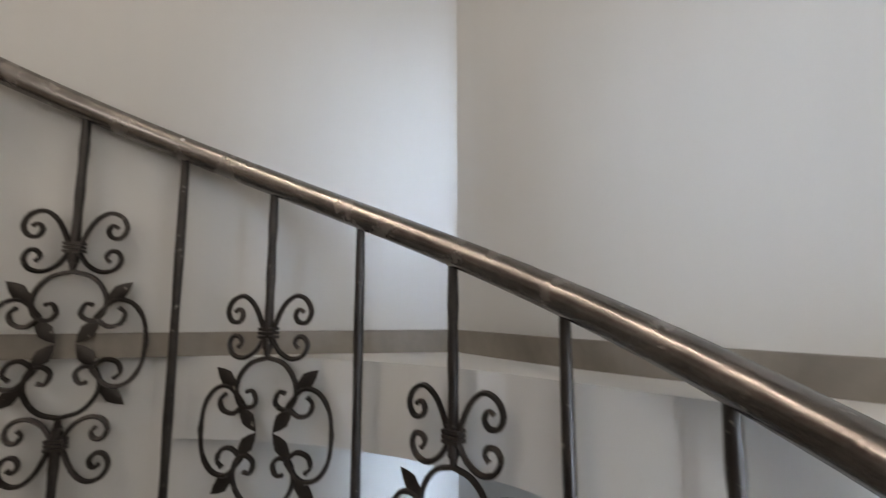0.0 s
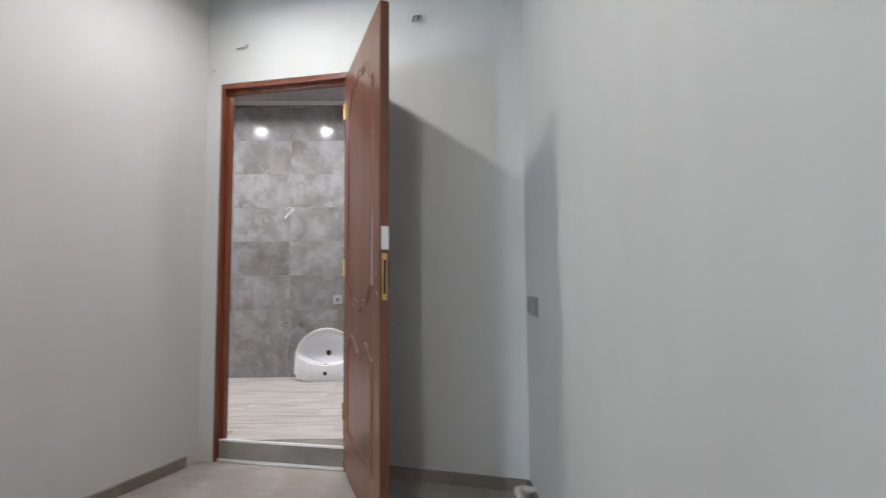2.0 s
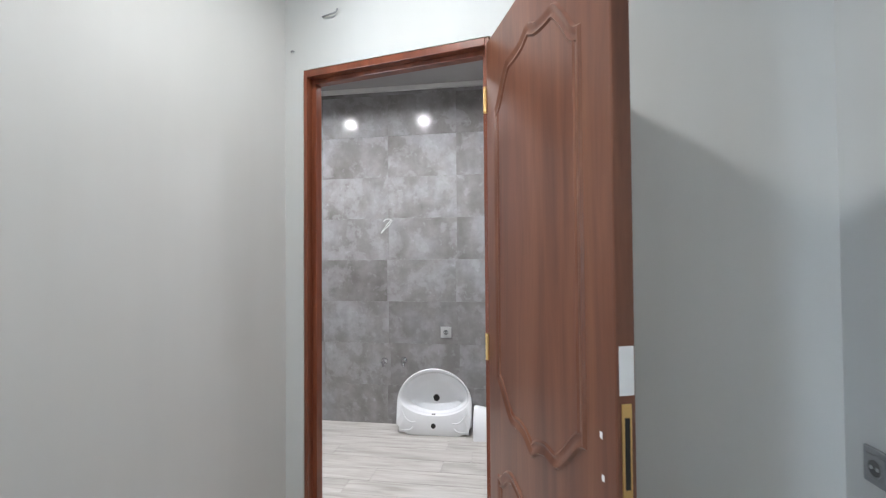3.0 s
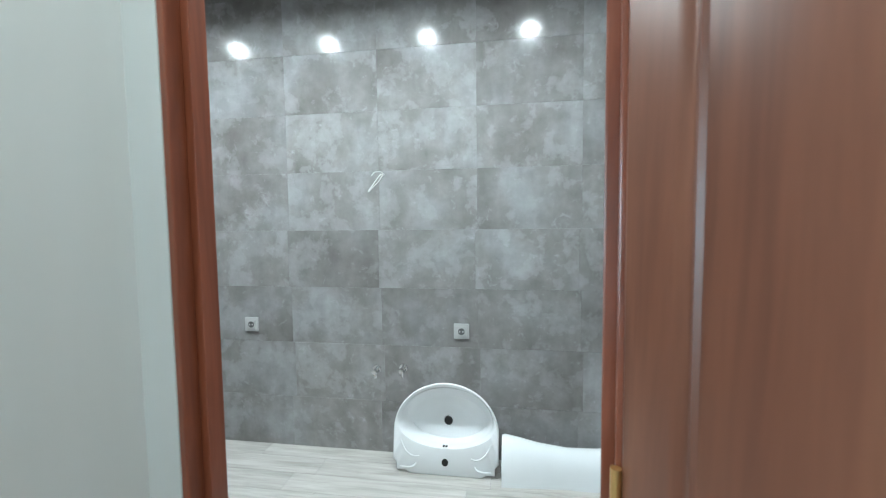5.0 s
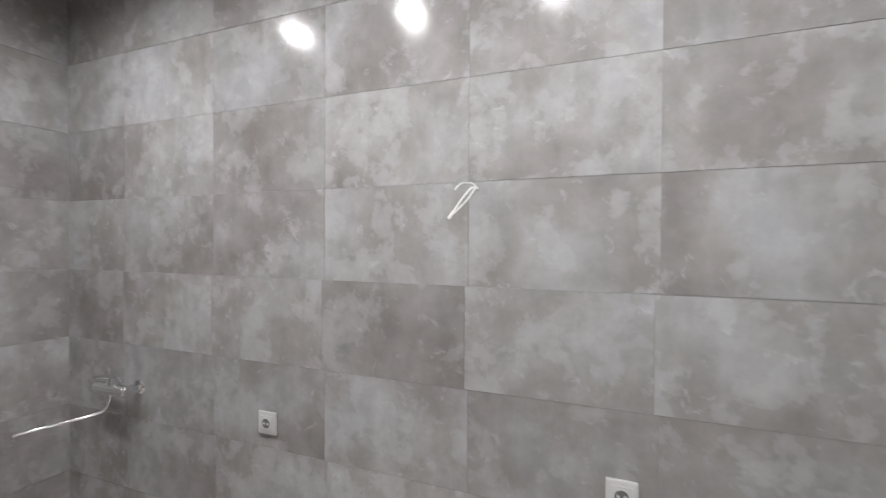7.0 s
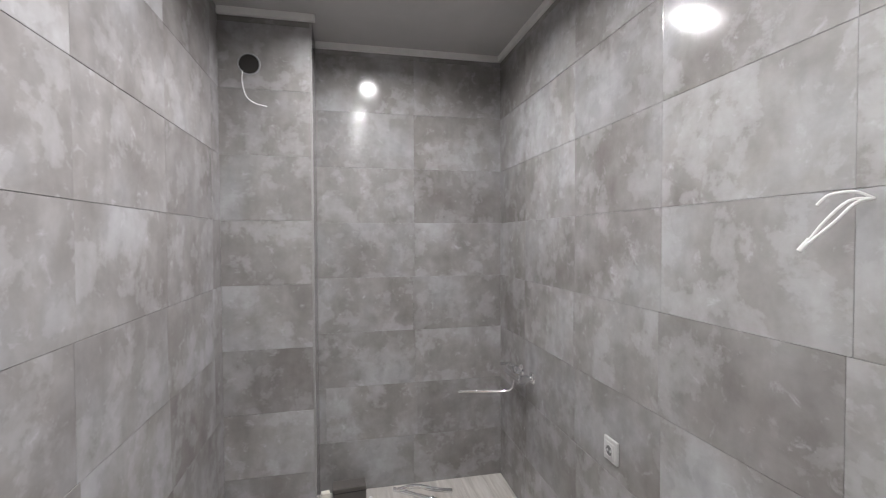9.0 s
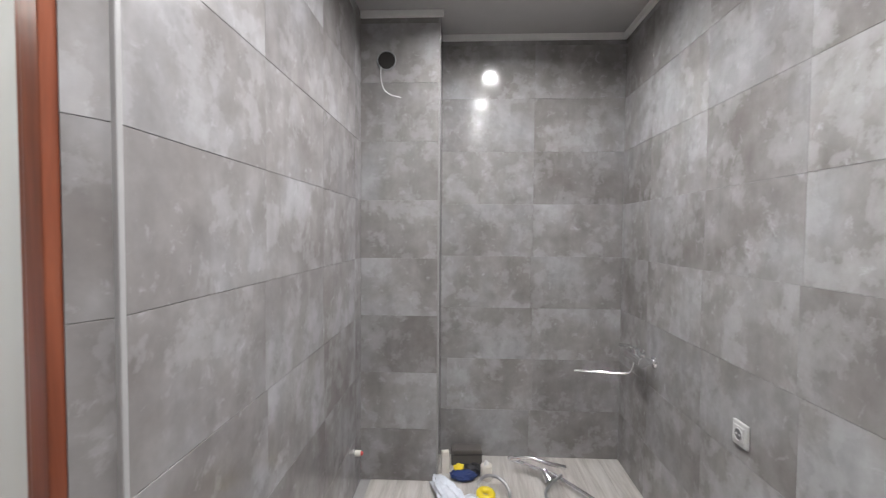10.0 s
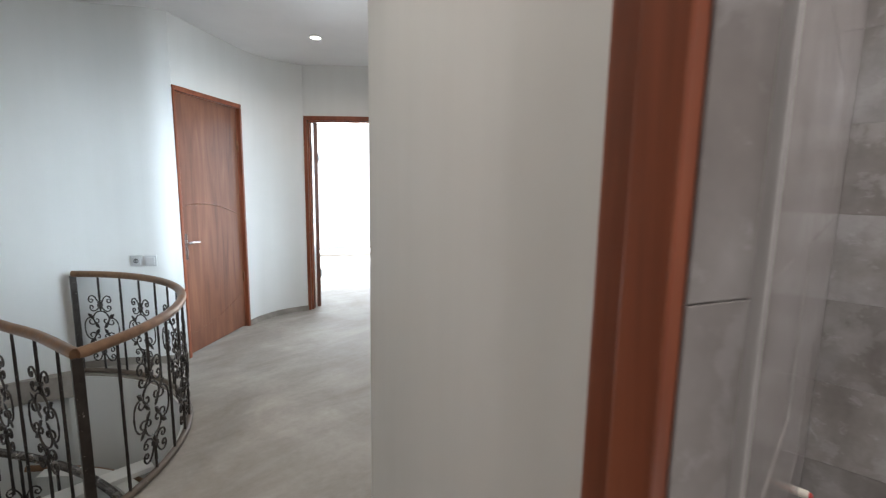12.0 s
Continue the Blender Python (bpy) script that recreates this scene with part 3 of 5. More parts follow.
part("slab", bm, M_DOOR, leaf)


def arch(u0, u1, z, stops):
    """A symmetric wavy edge: stops are (share of the half width, height over z)."""
    mid, half = (u0 + u1) / 2, (u1 - u0) / 2
    left = [(mid - half * (1 - a), 0, z + h) for a, h in stops]
    right = [(2 * mid - u, 0, q) for u, _, q in left[-2::-1]]
    return [(p.x, p.z) for p in spline(left + right, 3)]


MOULD = [(0.0, 0.0), (0.005, 0.0065), (0.012, 0.0060), (0.019, 0.0018), (0.026, 0.0018), (0.031, 0.0042), (0.037, 0.0)]


def moulding(name, outline, side):
    """A moulded band swept round the outline, its profile falling inwards."""
    n = len(outline)
    bm = bmesh.new()
    loops = []
    area = sum(outline[i][0] * outline[(i + 1) % n][1] - outline[(i + 1) % n][0] * outline[i][1] for i in range(n))
    turn = 1 if area > 0 else -1
    for w, h in MOULD:
        loop = []
        for i in range(n):
            a, b, c = Vector(outline[i - 1]), Vector(outline[i]), Vector(outline[(i + 1) % n])
            n1, n2 = (b - a).normalized(), (c - b).normalized()
            n1, n2 = Vector((-n1.y, n1.x)) * turn, Vector((-n2.y, n2.x)) * turn
            m = (n1 + n2).normalized()
            q = b + m * (w / max(0.6, m.dot(n1)))
            loop.append(bm.verts.new((q.x, -h if side < 0 else LEAF_T + h, q.y)))
        loops.append(loop)
    for a, b in zip(loops, loops[1:]):
        for i in range(n):
            bm.faces.new((a[i], a[(i + 1) % n], b[(i + 1) % n], b[i]))
    return part(name, bm, M_DOOR, leaf, "", 50)


for side in (-1, 1):
    top_edge = arch(0.085, 0.635, 1.835, [(0, 0), (0.10, 0.012), (0.22, 0.055), (0.42, 0.110), (0.62, 0.115), (0.82, 0.122), (1, 0.142)])
    low_edge = arch(0.085, 0.635, 0.955, [(0, 0), (0.10, -0.012), (0.28, -0.060), (0.48, -0.100), (0.70, -0.098), (0.86, -0.110), (1, -0.132)])
    moulding("upper_panel_moulding", top_edge + low_edge[::-1], side)
    crown = arch(0.085, 0.635, 0.655, [(0, 0), (0.10, 0.006), (0.26, 0.040), (0.45, 0.058), (0.68, 0.040), (0.86, 0.010), (1, -0.004)])
    moulding("lower_panel_moulding", crown + [(0.635, 0.20), (0.085, 0.20)], side)
bm = bmesh.new()
put_box(bm, (LEAF_W - 0.0005, 0.010, 0.90), (LEAF_W + 0.0025, 0.030, 1.08), 0.001)
plate = part("lock_plate", bm, M_GOLD, leaf, "brass mortise plate")
bm = bmesh.new()
put_box(bm, (LEAF_W + 0.0025, 0.015, 0.925), (LEAF_W + 0.0035, 0.025, 1.055))
part("lock_slot", bm, M_DARK, plate)
bm = bmesh.new()
put_box(bm, (LEAF_W + 0.0003, 0.006, 1.095), (LEAF_W + 0.0015, 0.036, 1.185))
part("sticker", bm, M_PAPER, leaf, "white paper sticker with faint print")
for z in (0.25, 1.0, 1.85):
    bm = bmesh.new()
    put_cyl(bm, (-0.004, -0.004, z), (-0.004, -0.004, z + 0.09), 0.007, None, 12)
    part("hinge", bm, M_GOLD, leaf)
for u, z in ((0.69, 0.92), (0.685, 1.0), (0.665, 0.05)):
    bm = bmesh.new()
    put_box(bm, (u, -0.0012, z), (u + 0.008, 0.001, z + 0.012))
    part("chip", bm, M_PAPER, leaf, "small pale scratch in the foil")

# the closed door
d2 = (D2_B - D2_A).normalized()
door2 = thing("closed_door", "closed plain brown flush door with shallow arcs", "door", (D2_A.x, D2_A.y, 0.012))
door2.rotation_euler = (0, 0, math.atan2(d2.y, d2.x))
wide2 = (D2_B - D2_A).length
bm = bmesh.new()
put_box(bm, (0.028, 0.030, 0), (wide2 - 0.028, 0.070, 2.11), 0.003)
part("slab", bm, M_DOOR, door2)
for z0, z1, rise in ((1.22, 1.10, 0.06), (0.16, 0.36, -0.05)):
    bm = bmesh.new()
    pts = [(0.03 + (wide2 - 0.06) * t, 0.0295, z0 + (z1 - z0) * t + rise * math.sin(math.pi * t)) for t in [i / 10 for i in range(11)]]
    put_tube(bm, pts, 0.004, 6)
    part("groove_line", bm, M_DOOR, door2)
bm = bmesh.new()
put_box(bm, (0.05, 0.020, 0.79), (0.095, 0.031, 1.0), 0.004)
hplate = part("handle_plate", bm, M_CHROME, door2, "chrome handle plate")
bm = bmesh.new()
put_cyl(bm, (0.07, 0.028, 0.93), (0.07, -0.020, 0.93), 0.009, None, 14)
put_tube(bm, spline([(0.07, -0.017, 0.93), (0.10, -0.025, 0.932), (0.14, -0.023, 0.928), (0.185, -0.017, 0.925)]), 0.010, 10)
part("lever", bm, M_CHROME, hplate, "chrome lever handle")
for z in (0.45, 1.7):
    bm = bmesh.new()
    put_box(bm, (wide2 - 0.040, 0.018, z), (wide2 - 0.027, 0.034, z + 0.1), 0.004)
    part("hinge", bm, M_BRONZE, door2)

# the opened leaf of the bright room
leaf3 = thing("open_door", "brown door leaf standing open into the bright room", "door", (-2.255, -3.84, 0.012))
leaf3.rotation_euler = (0, 0, math.atan2(-0.90, -0.44))
bm = bmesh.new()
put_box(bm, (0, -0.04, 0), (0.78, 0.0, 2.08), 0.003)
part("slab", bm, M_DOOR, leaf3)
for z in (0.35, 1.65):
    bm = bmesh.new()
    put_cyl(bm, (-0.004, -0.046, z), (-0.004, -0.046, z + 0.09), 0.008, None, 12)
    part("hinge", bm, M_STEEL, leaf3, "steel hinge knuckle", 40)

# ---- the bright room behind the open doorway ----
bm = bmesh.new()
put_prism(bm, [(-2.2, -3.95), (-2.85, -3.25), (-4.4, -3.3), (-6.6, -5.6), (-4.2, -8.2), (-1.4, -5.6)], -0.12, -0.002)
structure("floor_room", bm, M_CONCRETE, "dusty screed floor of the bright room")
bm = bmesh.new()
put_prism(bm, [(-2.2, -3.95), (-2.85, -3.25), (-4.4, -3.3), (-6.6, -5.6), (-4.2, -8.2), (-1.4, -5.6)], 2.7, 2.8)
structure("ceiling_room", bm, M_WHITE_PAINT, "white ceiling of the bright room")
run_wall("wall_room", [(-2.85, -3.2), (-4.4, -3.2), (-6.6, -5.5)], -0.15, -0.1, 2.8, M_WHITE_PAINT, "white painted room wall")
run_wall("wall_room_side", [(-2.15, -3.95), (-1.35, -5.5), (-3.55, -7.65)], 0.15, -0.1, 2.8, M_WHITE_PAINT, "white painted room wall")
run_wall("wall_room_window", [(-6.6, -5.5), (-6.1, -5.95)], -0.15, -0.1, 2.8, M_WHITE_PAINT, "white painted room wall beside the window")
win = tagged(new("window_1"), "wide bright window behind white sheer cloth", "window", "", "structure")
bm = bmesh.new()
w_a, w_b = Vector((-6.1, -5.95)), Vector((-3.55, -7.65))
put_run(bm, [w_a + (w_b - w_a) * 0.0, w_b], -0.02, 0.02, 2.7)
pane = part("sheer", bm, M_SHEER, win)
bm = bmesh.new()
hem = []
for i in range(41):
    q = w_a + (w_b - w_a) * (i / 40) + Vector((0.55, 0.84)) * (0.10 + 0.03 * math.sin(i * 1.7))
    hem.append(q)
cols = [[bm.verts.new((q.x, q.y, z)) for z in (0.15 + 0.02 * math.sin(i * 0.9), 1.3, 2.68)] for i, q in enumerate(hem)]
for a, b in zip(cols, cols[1:]):
    for k in range(2):
        bm.faces.new((a[k], b[k], b[k + 1], a[k + 1]))
curtain = thing("curtain", "long white curtain with a wavy hem", "curtain", (0, 0, 0))
part("cloth", bm, M_CURTAIN, curtain, "", 60)
bm = bmesh.new()
put_tube(bm, [(q.x, q.y, 0.15 + 0.02 * math.sin(i * 0.9)) for i, q in enumerate(hem)], 0.014, 6)
part("hem", bm, M_HEM, curtain, "thick folded hem", 60)


# ---- railings ----
CURLS = []


def scroll_mesh():
    bm = bmesh.new()
    lines = [
        [(0, .150), (.010, .200), (.032, .250), (.060, .272), (.086, .264), (.097, .240), (.087, .220), (.070, .219), (.062, .233), (.070, .246), (.080, .240)],
        [(.006, .195), (.026, .162), (.054, .146), (.080, .152), (.091, .172), (.083, .189), (.068, .189), (.061, .177), (.069, .167)],
        [(0, .147), (.036, .137), (.060, .112), (.069, .082), (.058, .052), (.036, .047), (.022, .060), (.030, .080), (.044, .078)],
        [(.050, .052), (.082, .086), (.118, .082), (.143, .048), (.150, 0)],
        [(.050, .052), (.074, .034), (.099, .040), (.106, .060), (.094, .072)],
    ]
    for ln in lines:
        cb = bmesh.new()
        pts = spline([(x, 0, z) for x, z in ln], 3)
        n = len(pts)
        put_tube(cb, pts, [0.0052 * (1 if i < n - 4 else 0.8 + 0.25 * (i == n - 1)) for i in range(n)], 5)
        CURLS.append(mesh_of("curl", cb, M_IRON, 45))
    for dz in (-0.008, 0.0, 0.008):
        put_box(bm, (-.017, -.010, .197 + dz - .003), (.017, .010, .197 + dz + .003))
    put_cyl(bm, (0, 0, .165), (0, 0, .230), 0.010, 0.007, 8)
    return mesh_of("scroll", bm, M_IRON, 45)


def leaf_mesh():
    bm = bmesh.new()
    prof = [(-.032, 0), (-.016, .011), (.002, .016), (.018, .010), (.034, 0)]
    ridge = [bm.verts.new((x, -.007 if 0 < i < 4 else 0, 0)) for i, (x, _) in enumerate(prof)]
    back = bm.verts.new((0, .004, 0))
    for s in (-1, 1):
        rim = [ridge[0]] + [bm.verts.new((x, 0, w * s)) for x, w in prof[1:4]] + [ridge[4]]
        for i in range(4):
            vs = [ridge[i], rim[i], rim[i + 1], ridge[i + 1]]
            vs = [v for k, v in enumerate(vs) if v not in vs[:k]]
            if len(vs) > 2:
                bm.faces.new(vs)
            bm.faces.new([rim[i], rim[i + 1], back])
    return mesh_of("leaf", bm, M_IRON, 45)


LEAF = leaf_mesh()
LEAF_PLACES = [Matrix.Translation((cx * sx, 0, cz * sz)) @ Matrix.Diagonal((sx, 1, sz, 1)) @ Matrix.Rotation(-radians(ang), 4, "Y")
               for sz in (-1, 1) for sx in (-1, 1) for cx, cz, ang in ((.092, .104, 40), (.040, .026, 230))]
SCROLL = scroll_mesh()


def bar_mesh(length, r):
    bm = bmesh.new()
    n = 9
    put_tube(bm, [(0, 0, -length * i / n) for i in range(n + 1)], [r * (1 + 0.09 * ((i * 7) % 3 - 1)) for i in range(n + 1)], 6)
    return mesh_of("baluster", bm, M_IRON, 60)


def railing(name, label, rail_pts, rail_r, stations, scale, drop, first_scroll, rail_mat, posts, group="stair railings", foot=None, squeeze=(0.90, 0.93), hang=None):
    """rail_pts: the handrail's line; stations: (place on the rail, heading); posts: places of newels."""
    ob = thing(name, label, "railing", (0, 0, 0), group)
    bm = bmesh.new()
    put_tube(bm, rail_pts, rail_r, 14)
    part("handrail", bm, rail_mat, ob, "", 60)
    if foot is not None:
        bm = bmesh.new()
        put_tube(bm, [p - Vector((0, 0, drop - foot)) for p in rail_pts], 0.018, 10)
        part("bottom_bar", bm, M_FOOT, ob, "", 60)
    full = bar_mesh(drop, 0.0075 * scale)
    hang = hang or [0.398 * scale]
    tall = 0.197 * scale * squeeze[1]
    for i, (p, yaw) in enumerate(stations):
        turn = Matrix.Rotation(yaw, 4, "Z")
        if i % 2 == first_scroll:
            mid = hang[min(i // 2, len(hang) - 1)]
            for length, dz in ((mid - tall + 0.03, 0), (max(0.05, drop - mid - tall + 0.03), mid + tall - 0.03)):
                b = new("baluster", bar_mesh(length, 0.0075 * scale))
                b.parent = ob
                b.matrix_basis = Matrix.Translation(p - Vector((0, 0, dz))) @ turn
            s = new("scroll", SCROLL)
            s.parent = ob
            s.matrix_basis = Matrix.Translation(p - Vector((0, 0, mid))) @ turn @ Matrix.Diagonal((scale * squeeze[0], scale, scale * squeeze[1], 1))
            cu = new("collar", SCROLL)
            cu.parent = s
            cu.matrix_basis = Matrix.Diagonal((1, 1, -1, 1))
            for me in CURLS:
                for sx in (-1, 1):
                    for sz in (-1, 1):
                        cu = new("curl", me)
                        cu.parent = s
                        cu.matrix_basis = Matrix.Diagonal((sx, 1, sz, 1))
            for m in LEAF_PLACES:
                lf = new("leaf", LEAF)
                lf.parent = s
                lf.matrix_basis = m
        else:
            b = new("baluster", full)
            b.parent = ob
            b.matrix_basis = Matrix.Translation(p) @ turn
    for p, h, w in posts:
        bm = bmesh.new()
        put_box(bm, (p[0] - w, p[1] - w, p[2] - h), (p[0] + w, p[1] + w, p[2]), 0.004)
        part("newel_post", bm, M_IRON, ob, "square iron post", None)
    return ob


# stair rail: a helix falling clockwise from the newel
def helix(s, r=RAIL_R):
    a = RAIL_A0 - s / RAIL_R
    return Vector((RAIL_C.x + r * math.cos(a), RAIL_C.y + r * math.sin(a), 0.7225 - 0.397 * s)), a


rail_pts = [helix(-0.035 + i * 0.06)[0] for i in range(62)]
stations = []
for i in range(17):
    p, a = helix(0.217 + 0.204 * i)
    stations.append((p - Vector((0, 0, 0.02)), a + math.pi / 2))
railing("stair_railing", "worn black iron stair railing with leaf scrolls and steel handrail", rail_pts, 0.0258, stations, 1.22, 0.97, 0, M_RAIL,
        [((*helix(0)[0].xy, 0.70), 0.72, 0.022)], squeeze=(0.785, 0.81), hang=[0.449, 0.473, 0.485, 0.478])

# landing guard round the well
guard = [Vector((*on_circle(GUARD_C, GUARD_R, radians(a)), 0.755)) for a in np.linspace(116.4, 228, 48)]
gst = []
for i in range(12):
    a = radians(116.4 + 8.58 * (i + 1))
    gst.append((Vector((*on_circle(GUARD_C, GUARD_R, a), 0.735)), a + math.pi / 2))
railing("landing_railing", "black iron landing guard with leaf scrolls and brown handrail", guard, 0.024, gst, 0.98, 0.735, 1, M_BRONZE,
        [((*guard[0].xy, 0.74), 0.74, 0.019), ((*guard[-1].xy, 0.74), 0.74, 0.019)], foot=0.0)

# inner rail from the newel along the upper edge of the well
inner_pts = spline([guard[0], (0.30, -1.95, 0.752), (0.395, -2.26, 0.75), (0.47, -2.6, 0.74), (0.49, -2.95, 0.73)], 8)
ist = []
for i in range(6):
    k = 4 + i * 5
    d = inner_pts[k + 1] - inner_pts[k]
    ist.append((inner_pts[k] - Vector((0, 0, 0.02)), math.atan2(d.y, d.x)))
railing("inner_railing", "black iron inner stair guard with brown handrail", inner_pts, 0.024, ist, 0.98, 0.90, 1, M_BRONZE,
        [((0.49, -2.95, 0.71), 1.9, 0.02)])

# lower flight rail seen through the guard
low_pts = [Vector((0.70 + 1.08 * math.cos(radians(a)), -2.55 + 1.0 * math.sin(radians(a)), z)) for a, z in zip(np.linspace(250, 110, 30), np.linspace(-0.60, -1.15, 30))]
lst = []
for i in range(9):
    k = 2 + i * 3
    d = low_pts[k + 1] - low_pts[k]
    lst.append((low_pts[k] - Vector((0, 0, 0.02)), math.atan2(d.y, d.x)))
railing("lower_railing", "black iron railing of the lower stair flight", low_pts, 0.022, lst, 0.9, 0.75, 0, M_BRONZE, [])

# rough weld where the handrail sits on its post
bm = bmesh.new()
weld_at = helix(0.0)[0]
for k in range(9):
    a = 2 * math.pi * k / 9
    c = (weld_at.x + 0.021 * math.cos(a), weld_at.y + 0.021 * math.sin(a), 0.702 + 0.004 * ((k * 5) % 3))
    bmesh.ops.create_icosphere(bm, subdivisions=1, radius=0.008 + 0.002 * (k % 3), matrix=Matrix.Translation(c))
part("weld", bm, M_RAIL, bpy.data.objects["stair_railing"], "lumpy weld bead", 70)

# paint drops on the stair handrail
for k, (s, size) in enumerate(((0.83, 0.010), (1.06, 0.004), (1.93, 0.006), (2.10, 0.005), (2.35, 0.007), (2.62, 0.005), (2.8, 0.008))):
    p, a = helix(s)
    bm = bmesh.new()
    bmesh.ops.create_icosphere(bm, subdivisions=2, radius=size, matrix=Matrix.Translation(p + Vector((-0.016 * math.cos(a), -0.016 * math.sin(a), 0.010))) @ Matrix.Diagonal((0.8, 0.8, 1.0, 1)))
    drop_mark = new("paint_drop", mesh_of("paint_drop", bm, M_PAPER, 80))
    drop_mark.parent = bpy.data.objects["stair_railing"]

# ---- stairs ----
stair = tagged(new("stairs"), "winding concrete stair down from the landing", "stairs", "", "structure")
CORE = Vector((0.52, -2.75))
angles = [78 - 19 * i for i in range(15)]
for i in range(14):
    z = -0.175 * (i + 1)
    a0, a1 = radians(angles[i] + 3), radians(angles[i + 1])
    ring = [on_circle(CORE, 0.05, a0), on_circle(CORE, 0.05, a1)]
    far = []
    for k in range(4):
        a = a1 + (a0 - a1) * k / 3
        reach = 2.2
        for q in range(60):
            r = 0.3 + q * 0.03
            x, y = on_circle(CORE, r, a)
            inside = (Vector((x, y)) - RAIL_C).length < 1.0 if a > radians(-60) else (Vector((x, y)) - GUARD_C).length < 1.12
            if not inside or y < -3.58:
                reach = r
                break
        far.append(on_circle(CORE, reach, a))
    bm = bmesh.new()
    put_prism(bm, ring + far, z - 0.20, z)
    part("tread", bm, M_RISER if i % 2 else M_CONCRETE, stair)
bm = bmesh.new()
put_run(bm, [on_circle(GUARD_C, 1.24, radians(a)) for a in np.linspace(232, 112, 30)], -0.1, LOW, -0.171)
structure("wall_well", bm, M_PLASTER, "pale curved wall of the lower stairwell", 25)
bm = bmesh.new()
pts = [(0.78 + 0.98 * math.cos(radians(a)), -2.62 + 0.98 * math.sin(radians(a))) for a in np.linspace(236, 128, 24)]
put_run(bm, pts, -0.10, -1.6, -0.62)
structure("stair_string", bm, M_PLASTER, "pale plastered curved stair parapet", 25)
trim_bar("trim_parapet", (-0.30, -3.0, -0.62), (0.62, -2.86, -0.585), "white capping lit by the stair window")

# ---- small fittings of the hall ----
pipe = thing("water_pipe", "cream plastic water pipe lying along the wall", "pipe", (0, 0, 0))
bm = bmesh.new()
put_tube(bm, [(1.705, -0.03, 0.055), (1.708, -0.5, 0.055), (1.715, -1.02, 0.055), (1.72, -1.08, 0.057)], 0.015, 12)
part("run", bm, M_PVC, pipe, "", 60)
bm = bmesh.new()
put_tube(bm, spline([(1.72, -1.06, 0.057), (1.73, -1.10, 0.06), (1.76, -1.125, 0.075), (1.81, -1.14, 0.09)]), 0.015, 12)
part("bend", bm, M_PVC, pipe, "", 60)
bm = bmesh.new()
put_tube(bm, [(1.705, -0.03, 0.055), (1.79, -0.036, 0.06)], 0.015, 12)
part("stub", bm, M_PVC, pipe, "", 60)
bm = bmesh.new()
put_tube(bm, spline([(1.705, -0.075, 0.055), (1.705, -0.035, 0.055), (1.710, -0.030, 0.055), (1.745, -0.030, 0.057)]), 0.0195, 12)
part("elbow", bm, M_PVC, pipe, "", 60)


def socket(name, place, normal, label, size=0.084, mat=None, kind="socket", group="wall sockets"):
    ob = thing(name, label, "switch" if kind == "switch" else "socket", place, group)
    n = Vector(normal).normalized()
    ob.rotation_euler = (0, 0, math.atan2(n.x, -n.y))
    h = size / 2
    mat = mat or M_PLASTIC
    bm = bmesh.new()
    put_box(bm, (-h, -0.010, -h), (h, 0.0, h), 0.004)
    part("frame", bm, mat, ob)
    bm = bmesh.new()
    if kind == "socket":
        put_box(bm, (-h * .68, -0.014, -h * .68), (h * .68, -0.0095, h * .68), 0.003)
        plate = part("insert", bm, mat, ob)
        bm = bmesh.new()
        put_cyl(bm, (0, -0.0150, 0), (0, -0.0135, 0), h * .46, None, 24)
        part("well", bm, M_WELL, plate)
        bm = bmesh.new()
        put_ring(bm, (0, -0.0150, 0), (0, 1, 0), h * .48, 0.0016, 24, 6)
        part("rim", bm, mat, plate, "", 60)
        for sx in (-1, 1):
            bm = bmesh.new()
            put_cyl(bm, (sx * h * .21, -0.0165, 0), (sx * h * .21, -0.0148, 0), h * .11, None, 10)
            part("pin_hole", bm, M_SILVER_PLASTIC, plate)
    else:
        put_box(bm, (-h * .72, -0.016, -h * .72), (h * .72, -0.0095, h * .72), 0.003)
        part("rocker", bm, mat, ob)
    return ob


socket("wall_switch", (1.782, -0.125, 0.873), (-1, 0, 0), "grey light switch on the plaster wall", 0.085, M_GREY_PLASTIC, "switch", "wall switches")
socket("wall_socket", (1.781, -0.039, 0.873), (-1, 0, 0), "grey socket beside the light switch", 0.085, M_GREY_PLASTIC)


def south_spot(x):
    """Place and normal on the curved south wall at x."""
    i = max(k for k, p in enumerate(SOUTH_WALL[:-1]) if p[0] >= x)
    p, q = Vector(SOUTH_WALL[i]), Vector(SOUTH_WALL[i + 1])
    d = (q - p).normalized()
    n = Vector((d.y, -d.x)) if d.x < 0 and d.y > 0 else Vector((-d.y, d.x))
    if n.y < 0:
        n = -n
    c = p + (q - p) * ((x - p.x) / (q.x - p.x)) + n * 0.004
    return (c.x, c.y, 0.825), (n.x, n.y, 0)


socket("wall_switch", *south_spot(-0.494), "silver-grey light switch beside the closed door", 0.085, M_SILVER_PLASTIC, "switch", "wall switches")
socket("wall_socket", *south_spot(-0.416), "silver-grey socket beside the light switch", 0.085, M_SILVER_PLASTIC, "socket")

